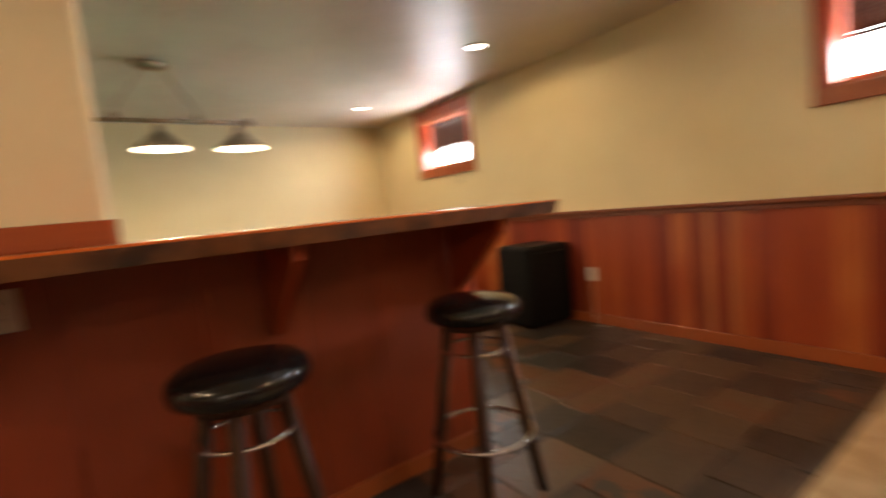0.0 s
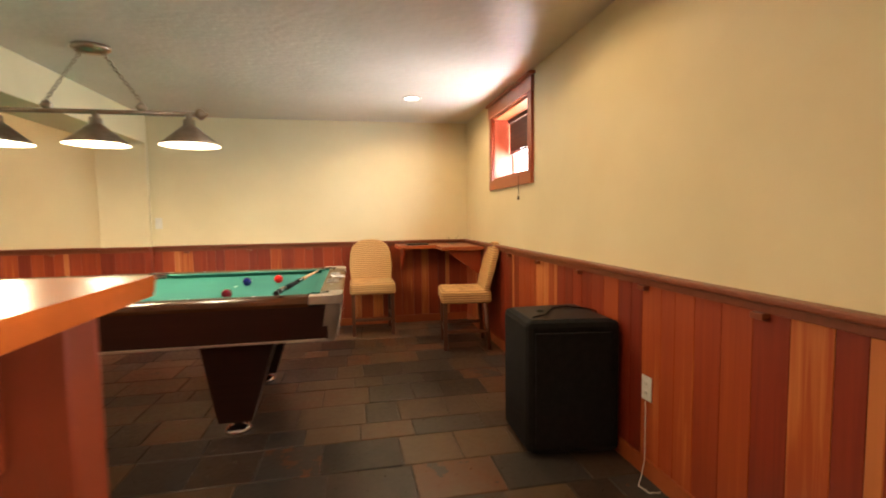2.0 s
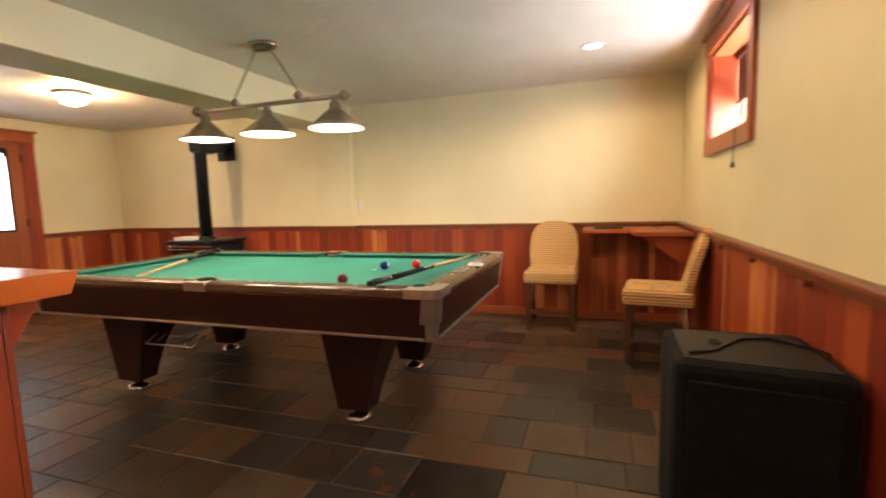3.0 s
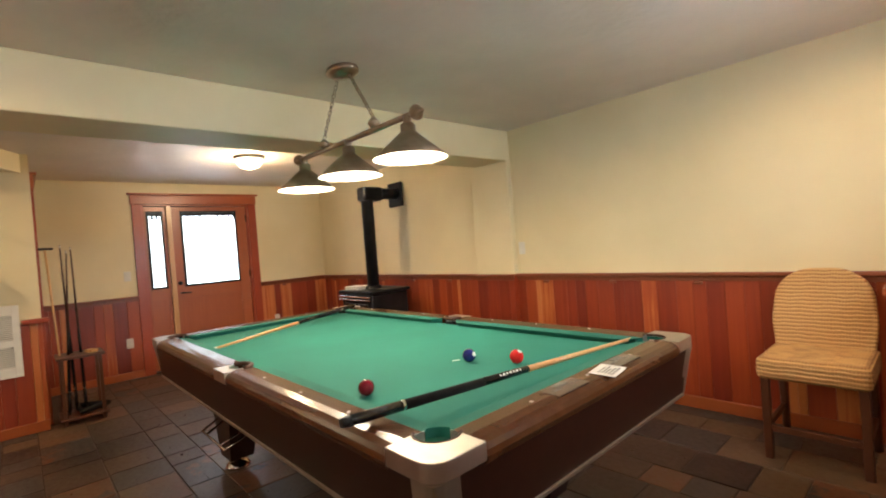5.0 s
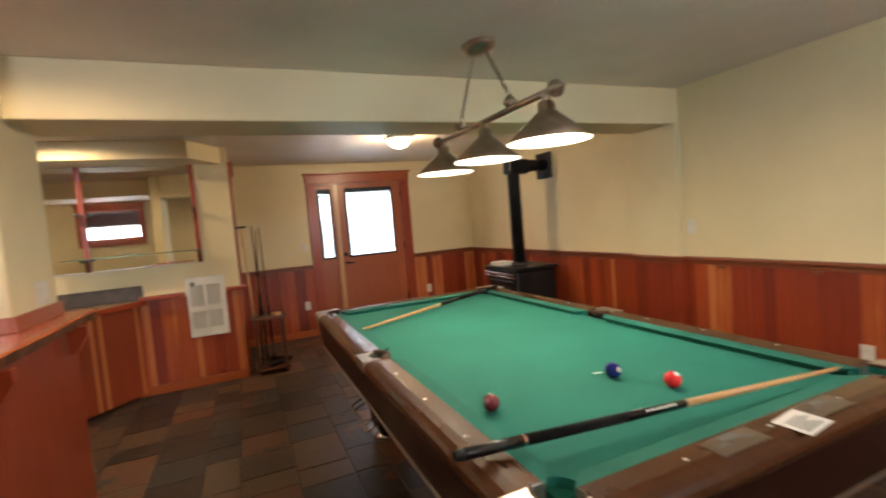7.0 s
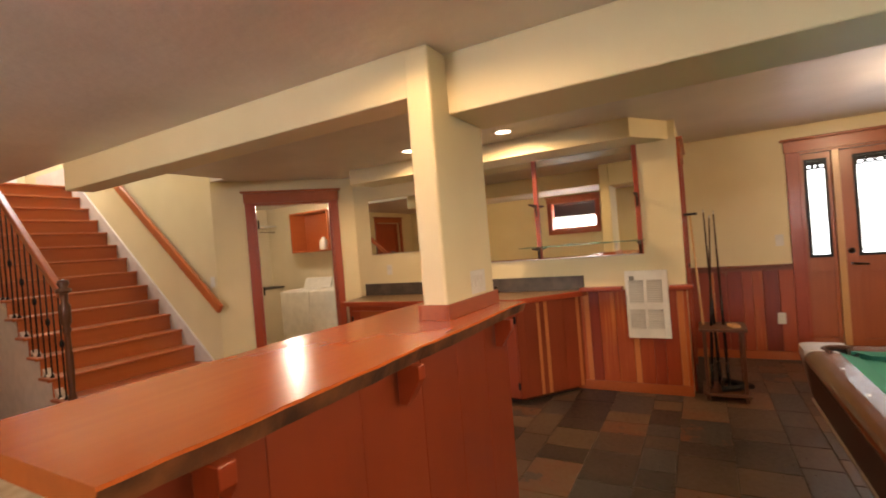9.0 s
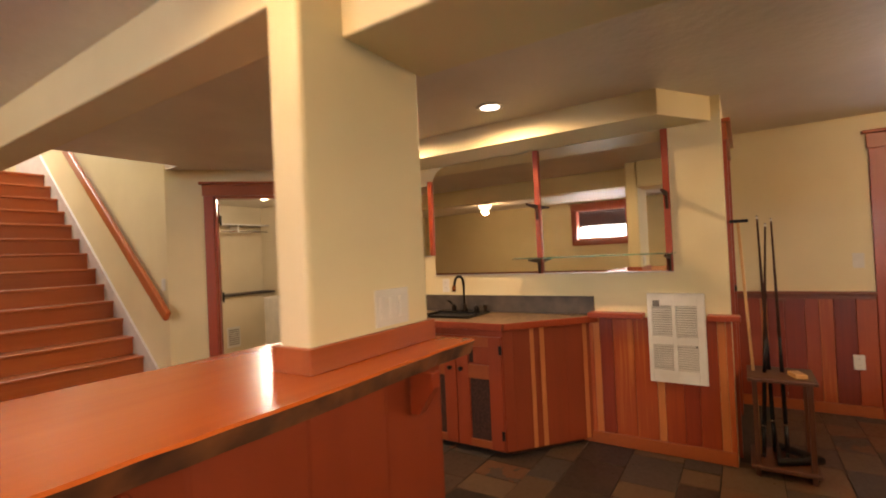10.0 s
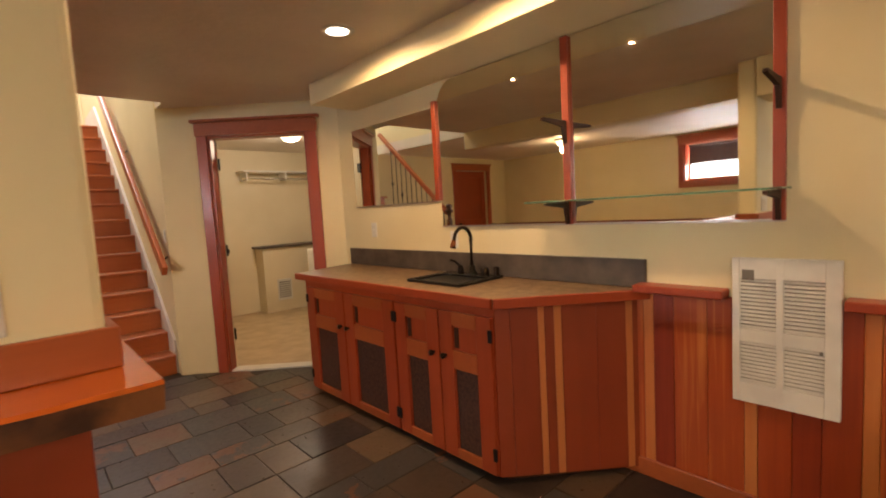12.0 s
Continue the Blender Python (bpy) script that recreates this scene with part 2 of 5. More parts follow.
# ---- mesh helpers ----
def add_box(bm, x0, x1, y0, y1, z0, z1, m=None):
    vs = [bm.verts.new((x, y, z)) for z in (z0, z1) for y in (y0, y1) for x in (x0, x1)]
    for f in ((0, 2, 3, 1), (4, 5, 7, 6), (0, 1, 5, 4), (2, 6, 7, 3), (0, 4, 6, 2), (1, 3, 7, 5)):
        bm.faces.new([vs[i] for i in f])
    if m is not None:
        bmesh.ops.transform(bm, matrix=m, verts=vs)
    return vs


def box(x0, x1, y0, y1, z0, z1, bevel=0.0, m=None, seg=2):
    bm = bmesh.new()
    add_box(bm, x0, x1, y0, y1, z0, z1)
    if bevel:
        bmesh.ops.bevel(bm, geom=bm.edges[:], offset=bevel, segments=seg, affect="EDGES", profile=0.5)
    if m is not None:
        bmesh.ops.transform(bm, matrix=m, verts=bm.verts)
    return bm


def lathe(profile, n=32, m=None, closed=True):
    """Turn (radius, z) pairs about z."""
    bm = bmesh.new()
    rings = []
    for r, z in profile:
        rings.append([bm.verts.new((r * math.cos(2 * math.pi * i / n), r * math.sin(2 * math.pi * i / n), z)) for i in range(n)])
    for a, c in zip(rings, rings[1:]):
        for i in range(n):
            bm.faces.new((a[i], a[(i + 1) % n], c[(i + 1) % n], c[i]))
    if closed:
        bm.faces.new(rings[0][::-1])
        bm.faces.new(rings[-1])
    if m is not None:
        bmesh.ops.transform(bm, matrix=m, verts=bm.verts)
    for f in bm.faces:
        f.smooth = True
    return bm


def tube(points, r, n=10, r_end=None, loop=False):
    """A round bar along points."""
    bm = bmesh.new()
    pts = [Vector(p) for p in points]
    k = len(pts)
    rings = []
    for i, p in enumerate(pts):
        a, c = (pts[i - 1], pts[(i + 1) % k]) if loop else (pts[max(i - 1, 0)], pts[min(i + 1, k - 1)])
        q = (c - a).to_track_quat("Z", "Y")
        rr = r if r_end is None else r + (r_end - r) * i / (k - 1)
        rings.append([bm.verts.new(p + q @ Vector((rr * math.cos(2 * math.pi * j / n), rr * math.sin(2 * math.pi * j / n), 0))) for j in range(n)])
    for i in range(k if loop else k - 1):
        a, c = rings[i], rings[(i + 1) % k]
        for j in range(n):
            f = bm.faces.new((a[j], a[(j + 1) % n], c[(j + 1) % n], c[j]))
            f.smooth = True
    if not loop:
        bm.faces.new(rings[0][::-1])
        bm.faces.new(rings[-1])
    return bm


def prism(outline, depth, m=None, bevel=0.0):
    """Extrude a 2D outline (x, y) by depth along z."""
    bm = bmesh.new()
    lo = [bm.verts.new((x, y, 0)) for x, y in outline]
    hi = [bm.verts.new((x, y, depth)) for x, y in outline]
    bm.faces.new(lo[::-1])
    bm.faces.new(hi)
    k = len(lo)
    for i in range(k):
        bm.faces.new((lo[i], lo[(i + 1) % k], hi[(i + 1) % k], hi[i]))
    bmesh.ops.recalc_face_normals(bm, faces=bm.faces)
    if bevel:
        bmesh.ops.bevel(bm, geom=bm.edges[:], offset=bevel, segments=2, affect="EDGES", profile=0.5)
    if m is not None:
        bmesh.ops.transform(bm, matrix=m, verts=bm.verts)
    return bm


def mesh_of(name, bm, material):
    me = bpy.data.meshes.new(name)
    bm.to_mesh(me)
    bm.free()
    me.materials.append(material)
    return me


def part(name, bm, material, parent=None, label=""):
    ob = new(name, mesh_of(name, bm, material))
    if parent is not None:
        ob.parent = parent
    if label:
        tagged(ob, label)
    return ob


def thing(name, label, category, group="", m=None, kind=""):
    ob = new(name)
    ob.empty_display_size = 0.1
    if m is not None:
        ob.matrix_world = m
    return tagged(ob, label, category, group, kind)


def structure(name, bm, material, label="", category="wall"):
    return tagged(part(name, bm, material), label, category, "", "structure")


UPRIGHT = Matrix(((1, 0, 0, 0), (0, 0, -1, 0), (0, 1, 0, 0), (0, 0, 0, 1)))  # outline y becomes z


def wall_mesh(axis, at, thick, a0, a1, z0, z1, holes=()):
    """A wall in the plane axis = at, from a0 to a1; holes are (a0, a1, z0, z1)."""
    bm = bmesh.new()

    def piece(p0, p1, q0, q1):
        if p1 - p0 < 1e-4 or q1 - q0 < 1e-4:
            return
        lo, hi = sorted((at, at + thick))
        if axis == "x":
            add_box(bm, lo, hi, p0, p1, q0, q1)
        else:
            add_box(bm, p0, p1, lo, hi, q0, q1)

    s = a0
    for h0, h1, v0, v1 in sorted(holes):
        piece(s, h0, z0, z1)
        piece(h0, h1, z0, v0)
        piece(h0, h1, v1, z1)
        s = h1
    piece(s, a1, z0, z1)
    return bm

# ---- the setting ----
EAST, NORTH, WEST, SINK, SOUTH = 3.22, 5.88, -3.88, -2.54, -3.75
RAIL = 0.955
structure("ground", box(-70, 70, -70, 70, -0.45, -0.35), M_GROUND, "bare ground outside the house", "ground")
floor = structure("floor", box(SINK - 1.7, EAST + 0.3, SOUTH - 0.2, NORTH + 0.3, -0.2, -0.0055), M_GROUT, "slate tile floor with dark grout", "floor")
structure("floor_laundry", prism([(-4.6, -4.0), (-1.55, -4.0), (-1.55, -1.86), (-2.57, -0.93), (-4.6, -0.93)], 0.02, pose(0, 0, -0.014)), M_LINO, "tan sheet vinyl laundry floor", "floor")

structure("floor_carpet", box(0.25, EAST - 0.03, SOUTH, 0.56, -0.002, 0.010, 0.004), M_BEIGE, "beige carpet beyond the slate tiles", "carpet")
WIN_N = (3.90, 4.81, 1.55, 2.13)
WIN_S = (-0.13, 0.83, 1.53, 2.13)
wall_east = structure("wall_east", wall_mesh("x", EAST, 0.42, SOUTH - 0.2, NORTH + 0.2, -0.2, 2.6, [WIN_N, WIN_S]), M_WALL, "cream painted basement wall over wood wainscot")
wall_north = structure("wall_north", wall_mesh("y", NORTH, 0.2, WEST - 0.2, EAST, -0.2, 2.6), M_WALL, "cream painted wall over wood wainscot")
DOOR_Y0, DOOR_Y1, DOOR_TOP = 3.55, 4.79, 2.03
wall_west = structure("wall_west", wall_mesh("x", WEST, -0.2, 2.4, NORTH, -0.2, 2.6, [(DOOR_Y0, DOOR_Y1, -0.02, DOOR_TOP)]), M_WALL, "cream painted wall with the entry door")
wall_sink = structure("wall_sink", wall_mesh("x", SINK, -0.15, -0.93, 2.55, -0.2, 2.6), M_WALL, "cream wall with mirrors behind the sink")
CL0, CL1 = -3.55, -2.78
wall_closet = structure("wall_closet", wall_mesh("y", 2.55, -0.15, WEST - 0.2, SINK - 0.15, -0.2, 2.6, [(CL0, CL1, -0.02, 2.03)]), M_WALL, "cream return wall with a side door")
# the slanted wall of the laundry door
A0, A1 = Vector((-2.54, -0.86, 0)), Vector((-1.41, -1.87, 0))
SLANT_LEN = (A1 - A0).length
SLANT = Matrix.Translation(A0) @ Matrix.Rotation(math.atan2(A1.y - A0.y, A1.x - A0.x), 4, "Z")
LD0, LD1, LD_TOP = 0.27, 1.10, 2.04
bm = wall_mesh("y", 0.0, -0.12, 0.0, SLANT_LEN, -0.2, 2.6, [(LD0, LD1, -0.02, LD_TOP)])
bmesh.ops.transform(bm, matrix=SLANT, verts=bm.verts)
wall_slant = structure("wall_slant", bm, M_WALL, "cream slanted wall with laundry doorway")
STAIR_L, STAIR_R = -0.09, -1.41
wall_stair = structure("wall_stair", wall_mesh("x", STAIR_R, -0.14, -6.3, -1.87, -0.2, 5.1), M_WALL, "cream stairwell wall beside the steps")
structure("wall_stair_east", wall_mesh("x", 0.003, 0.12, -6.3, -1.62, 2.44, 5.1), M_WALL, "cream upper stairwell wall")
structure("wall_stair_front", wall_mesh("y", -1.617, 0.12, STAIR_R - 0.14, 0.12, 2.44, 5.1), M_WALL, "cream upper stairwell wall above the ceiling edge")
structure("wall_stair_under", wall_mesh("x", 0.0, 0.12, -6.3, SOUTH - 0.2, -0.2, 2.44), M_WALL, "cream wall under the stairs")
structure("wall_landing", wall_mesh("y", -6.3, -0.14, -1.7, 0.2, 2.0, 5.1), M_WALL, "white wall at the top landing")
structure("landing_ceiling", box(-1.7, 0.2, -6.5, -1.45, 5.1, 5.2), M_CREAM, "white ceiling of the upper hall", "ceiling")
wall_south = structure("wall_south", wall_mesh("y", SOUTH, -0.2, STAIR_L - 0.06, EAST, -0.2, 2.29, [(1.75, 2.62, -0.02, 2.05)]), M_WALL, "cream painted wall with a wooden door")
# laundry shell
bm = wall_mesh("x", -3.95, -0.12, -4.0, -0.8, -0.2, 2.6)
for a in (wall_mesh("y", -4.0, -0.12, -4.05, -1.55, -0.2, 2.6), wall_mesh("y", -0.93, 0.12, -4.05, SINK - 0.15, -0.2, 2.6)):
    me = bpy.data.meshes.new("tmp")
    a.to_mesh(me)
    a.free()
    bm.from_mesh(me)
    bpy.data.meshes.remove(me)
structure("wall_laundry", bm, M_CREAM, "cream laundry room walls")
# ceiling with the stair opening left out
bm = bmesh.new()
add_box(bm, -4.8, EAST + 0.42, -1.62, NORTH + 0.2, CEIL, CEIL + 0.15)
add_box(bm, -4.8, STAIR_R - 0.005, SOUTH - 0.5, -1.62, CEIL, CEIL + 0.15)
add_box(bm, 0.0, EAST + 0.42, SOUTH - 0.2, -1.62, CEIL, CEIL + 0.15)
structure("ceiling", bm, M_CEIL, "textured off-white plaster ceiling", "ceiling")
# beams and post
COL = (-0.53, 0.0, 1.575, 1.70)
structure("beam_north", box(-0.55, -0.16, COL[3], NORTH, 2.01, CEIL, 0.008), M_WALL, "cream boxed ceiling beam", "beam")
structure("beam_south", box(-0.20, COL[1] - 0.003, -1.62, COL[2] + 0.03, 2.075, CEIL, 0.008), M_WALL, "cream boxed ceiling beam", "beam")
structure("post", box(*COL, 1.085, CEIL, 0.015), M_WALL, "cream square post standing on the bar", "column")
structure("pilaster", box(-0.62, -0.155, NORTH - 0.06, NORTH, RAIL - 0.01, 2.012, 0.006), M_WALL, "cream shallow pilaster under the beam", "column")
# soffit over the sink with its slanted end
structure("soffit", prism([(SINK, -0.56), (-2.142, -0.56), (-2.142, 2.25), (SINK, 2.50)], CEIL - 2.135, pose(0, 0, 2.135), 0.004), M_WALL, "cream soffit box above the mirrors", "soffit")


def casing(parent, m, w, h, label="", sill=False, width=0.10, foot=0.0):
    """Flat wood casing round an opening of w by h, with a capped head; local x along the wall, -y out of it."""
    part("side_casing", box(-width, 0, -0.022, 0, foot, h, 0.003, m), M_TRIM, parent)
    part("side_casing", box(w, w + width, -0.022, 0, foot, h, 0.003, m), M_TRIM, parent)
    part("head_casing", box(-width - 0.01, w + width + 0.01, -0.028, 0, h, h + 0.11, 0.003, m), M_TRIM_X, parent)
    part("head_cap", box(-width - 0.035, w + width + 0.035, -0.05, 0, h + 0.11, h + 0.135, 0.006, m), M_TRIM_X, parent)
    if sill:
        part("bottom_casing", box(-width, w + width, -0.026, 0, -0.09, 0, 0.003, m), M_TRIM_X, parent)


def jamb(parent, m, w, h, depth, t=0.02, bottom=True):
    part("jamb", box(0, t, 0, depth, 0, h, 0, m), M_TRIM, parent)
    part("jamb", box(w - t, w, 0, depth, 0, h, 0, m), M_TRIM, parent)
    part("jamb_head", box(t, w - t, 0, depth, h - t, h, 0, m), M_TRIM_X, parent)
    if bottom:
        part("window_sill", box(t, w - t, 0, depth, 0, t, 0, m), M_TRIM_X, parent)


def basement_window(name, y0, y1, z0, z1):
    w, h = y1 - y0, z1 - z0
    m = pose(EAST, y1, z0, 0, 0, -90)
    win = thing(name, "small basement window in a deep reddish wood frame, dark blind half drawn", "window", kind="structure")
    casing(win, m, w, h, sill=True, width=0.075)
    jamb(win, m, w, h, 0.22)
    fr = part("window_frame", box(0.02, w - 0.02, 0.18, 0.22, 0.02, 0.06, 0.002, m), M_TRIM_X, win)
    part("frame_rail", box(0.02, w - 0.02, 0.18, 0.22, h - 0.06, h - 0.02, 0.002, m), M_TRIM_X, win)
    for a in (0.02, w - 0.036):
        part("frame_stile", box(a, a + 0.016, 0.18, 0.22, 0.06, h - 0.06, 0.002, m), M_TRIM, win)
    p = part("pane", box(0.036, w - 0.036, 0.198, 0.202, 0.06, h - 0.06, 0, m), M_GLASS, win)
    p.visible_shadow = False
    blind = thing("window_blind", "dark brown slatted blind drawn half down", "blind")
    part("headrail", box(0.025, w - 0.025, 0.135, 0.17, h - 0.055, h - 0.022, 0.003, m), M_DARKWOOD, blind)
    for i in range(12):
        z = h - 0.07 - i * 0.021
        part("slat", box(0.03, w - 0.03, -0.014, 0.014, -0.0012, 0.0012, 0, m @ pose(0, 0.152, z, -62)), M_DARKWOOD, blind)
    part("bottom_rail", box(0.03, w - 0.03, 0.142, 0.162, h - 0.34, h - 0.32, 0.002, m), M_DARKWOOD, blind)


basement_window("window_1", *WIN_N)
basement_window("window_2", *WIN_S)


# ---- entry door with its side light ----
m = pose(WEST, DOOR_Y0, 0, 0, 0, 90)
W = DOOR_Y1 - DOOR_Y0
entry = thing("door_frame", "reddish wood frame round entry door and side light", "door frame", kind="structure")
casing(entry, m, W, DOOR_TOP)
jamb(entry, m, W, DOOR_TOP, 0.18, bottom=False)
part("mullion", box(0.255, 0.31, -0.012, 0.14, 0, DOOR_TOP - 0.02, 0.003, m), M_CUEWOOD, entry)
part("threshold", box(0.02, W - 0.02, -0.02, 0.18, -0.012, 0.015, 0.003, m), M_BRONZE, entry)


def glazed_leaf(name, x0, x1, g0, g1, gz0, label):
    d = thing(name, label, "door", kind="structure")
    z1 = DOOR_TOP - 0.025
    part("stile", box(x0, g0, 0.03, 0.075, 0.018, z1, 0.002, m), M_DOORWOOD, d)
    part("stile", box(g1, x1, 0.03, 0.075, 0.018, z1, 0.002, m), M_DOORWOOD, d)
    part("top_rail", box(g0, g1, 0.03, 0.075, 1.95, z1, 0.002, m), M_DOORWOOD, d)
    part("lock_rail", box(g0, g1, 0.03, 0.075, gz0 - 0.14, gz0, 0.002, m), M_DOORWOOD, d)
    part("bottom_rail", box(g0, g1, 0.03, 0.075, 0.018, 0.22, 0.002, m), M_DOORWOOD, d)
    part("door_panel", box(g0, g1, 0.042, 0.062, 0.22, gz0 - 0.14, 0.0, m), M_DOORWOOD, d)
    fr = part("glazing_bead", box(g0, g1, 0.020, 0.034, gz0, gz0 + 0.028, 0.002, m), M_BLACK, d)
    for a, b2, c, e in ((g0, g1, 1.93, 1.95), (g0, g0 + 0.026, gz0 + 0.028, 1.93), (g1 - 0.026, g1, gz0 + 0.028, 1.93)):
        part("glazing_bead", box(a, b2, 0.022, 0.034, c, e, 0.002, m), M_BLACK, d)
    p = part("pane", box(g0, g1, 0.05, 0.054, gz0, 1.95, 0, m), M_GLASS, d)
    p.visible_shadow = False
    return d


door = glazed_leaf("door_1", 0.31, W - 0.022, 0.412, 1.09, 1.0, "closed wooden entry door with a large pane")
side = glazed_leaf("side_light", 0.022, 0.255, 0.045, 0.225, 1.0, "narrow glazed side light in wood")
part("door_handle", tube([(0.36, 0.03, 0.93), (0.36, -0.03, 0.93), (0.46, -0.035, 0.925)], 0.010), M_BRONZE, door, "dark bronze lever handle").matrix_world = m
part("deadbolt", lathe([(0.026, 0), (0.026, 0.012), (0.014, 0.02), (0.013, 0.035)], 20, m @ pose(0.36, 0.03, 1.05, 90)), M_BRONZE, door)
for z in (0.3, 1.05, 1.8):
    part("hinge", box(W - 0.035, W - 0.015, 0.008, 0.03, z, z + 0.09, 0.003, m), M_BRONZE, door)
# lace valance and thin slatted blinds
for nm, a, b2 in (("door_blind", 0.432, 1.07), ("side_light_blind", 0.068, 0.202)):
    v = thing(nm, "thin white slatted blind behind the glass with dark valance", "blind")
    part("valance", box(a, b2, 0.036, 0.044, 1.896, 1.93, 0.002, m), M_BLACK, v)
    for i in range(36):
        z = 1.84 - i * 0.0225
        part("slat", box(a, b2, -0.008, 0.008, -0.0006, 0.0006, 0, m @ pose(0, 0.085, z, -65 if i > 13 else -25)), M_WHITE, v)
    for i in range(9 if b2 - a > 0.3 else 3):
        x = a + (i + 0.5) * (b2 - a) / (9 if b2 - a > 0.3 else 3)
        bmr = tube([(x + 0.03 * math.cos(q), 0.040, 1.876 + 0.022 * math.sin(q)) for q in [k * math.pi / 6 for k in range(12)]], 0.010, 6, loop=True)
        bmesh.ops.transform(bmr, matrix=m, verts=bmr.verts)
        part("lace_ring", bmr, M_BLACK, v)


# ---- other doors ----
def panel_door(name, m, w, h, label, wood_mat, kind="structure"):
    d = thing(name, label, "door", kind=kind)
    s = 0.11
    part("stile", box(0, s, 0, 0.04, 0, h, 0.002, m), wood_mat, d)
    part("stile", box(w - s, w, 0, 0.04, 0, h, 0.002, m), wood_mat, d)
    for z0, z1 in ((0, 0.2), (0.95, 1.08), (h - 0.12, h)):
        part("rail", box(s, w - s, 0, 0.04, z0, z1, 0.002, m), wood_mat, d)
    for z0, z1 in ((0.2, 0.95), (1.08, h - 0.12)):
        part("panel", box(s, w - s, 0.012, 0.028, z0, z1, 0.003, m), wood_mat, d)
    part("door_knob", lathe([(0.025, 0), (0.012, 0.01), (0.012, 0.04), (0.028, 0.05), (0.02, 0.075)], 18, m @ pose(w - 0.055, 0, 1.0, 90)), M_BRONZE, d)
    return d


m = pose(1.75, SOUTH, 0, 0, 0, 180) @ pose(-0.87, 0, 0)
e = thing("door_frame", "reddish wood door casing", "door frame", kind="structure")
casing(e, m, 0.87, 2.05)
panel_door("door_2", m @ pose(0.005, 0.05, 0.01), 0.86, 2.03, "closed reddish wood panel door", M_TRIM)
m = pose(CL1, 2.55, 0, 0, 0, 180)
e = thing("door_frame", "reddish wood casing of a side doorway", "door frame", kind="structure")
casing(e, m, CL1 - CL0, 2.03)
panel_door("door_3", m @ pose(0.005, 0.05, 0.01), CL1 - CL0 - 0.01, 2.015, "closed reddish wood side door", M_TRIM)
# the laundry doorway in the slanted wall
m = SLANT @ pose(LD1, 0, 0, 0, 0, 180)
e = thing("door_frame", "reddish wood casing of the laundry doorway", "door frame", kind="structure")
casing(e, m, LD1 - LD0, LD_TOP, width=0.085)
jamb(e, m, LD1 - LD0, LD_TOP, 0.12, bottom=False)
part("threshold", box(0.02, LD1 - LD0 - 0.02, 0.0, 0.12, -0.012, 0.012, 0.002, m), M_WHITE, e)

# ---- stairs ----
RISE, RUN, Y0 = 0.176, 0.206, -1.95
stairs = thing("staircase", "reddish wood staircase climbing between wall and open balustrade", "stairs", kind="structure")
NSTEP = 15
for i in range(NSTEP):
    y, z = Y0 - i * RUN, RISE * (i + 1)
    part("riser", box(STAIR_R + 0.02, STAIR_L, y - 0.015, y, z - RISE, z - 0.028), M_STAIR, stairs)
    d = RUN + 0.03 if i < NSTEP - 1 else 1.6
    part("tread", box(STAIR_R + 0.02, STAIR_L + (0.03 if i < 9 else 0.0), y - d + 0.03, y + 0.028, z - 0.028, z, 0.008), M_STAIR, stairs)
    if i < 12:
        part("tread_end", lathe([(0.0, -0.014), (0.012, -0.014), (0.016, 0), (0.012, 0.014), (0, 0.014)], 10, pose(STAIR_L + 0.03, y + 0.018, z - 0.014)), M_STAIR, stairs)
slope = [(-Y0 + 0.06, 0.0), (-Y0 + 0.06, 0.30), (-Y0 + NSTEP * RUN, 0.28 + NSTEP * RISE), (-Y0 + NSTEP * RUN + 0.9, 0.28 + NSTEP * RISE), (-Y0 + NSTEP * RUN + 0.9, NSTEP * RISE - 0.25), (-Y0 + NSTEP * RUN, NSTEP * RISE - 0.25), (-Y0 + 0.35, 0.0)]
TO_YZ = Matrix(((0, 0, 1, 0), (-1, 0, 0, 0), (0, 1, 0, 0), (0, 0, 0, 1)))
part("skirt_board", prism([(a - 0.05, z) for a, z in slope], 0.02, pose(STAIR_R, 0, 0) @ TO_YZ), M_SKIRT, stairs, "white painted skirt board")
closed = [(-Y0 + 0.02, 0), (-Y0 + 0.02, 0.12), (-Y0 + NSTEP * RUN, NSTEP * RISE - 0.08), (-Y0 + NSTEP * RUN, 0)]
part("stringer_panel", prism(closed, 0.06, pose(STAIR_L - 0.07, 0, 0) @ TO_YZ), M_SKIRT, stairs, "white panel closing the stair side")
# wall handrail
hr = thing("handrail", "orange fir handrail fixed to the stairwell wall", "handrail")
a, b2 = Vector((STAIR_R + 0.07, -1.76, 0.93)), Vector((STAIR_R + 0.07, -4.6, 3.36))
q = (b2 - a).normalized()
ang = math.degrees(math.atan2(q.z, -q.y))
part("rail", box(-0.022, 0.022, 0, (b2 - a).length, -0.05, 0.05, 0.012, Matrix.Translation(a) @ pose(0, 0, 0, ang, 0, 180) @ pose(0, 0, 0)), M_STAIR, hr)
for f in (0.06, 0.5, 0.9):
    p = a.lerp(b2, f)
    part("bracket", tube([p + Vector((0, 0, -0.03)), p + Vector((-0.035, 0, -0.06)), p + Vector((-0.069, 0, -0.03))], 0.008), M_BRONZE, hr)
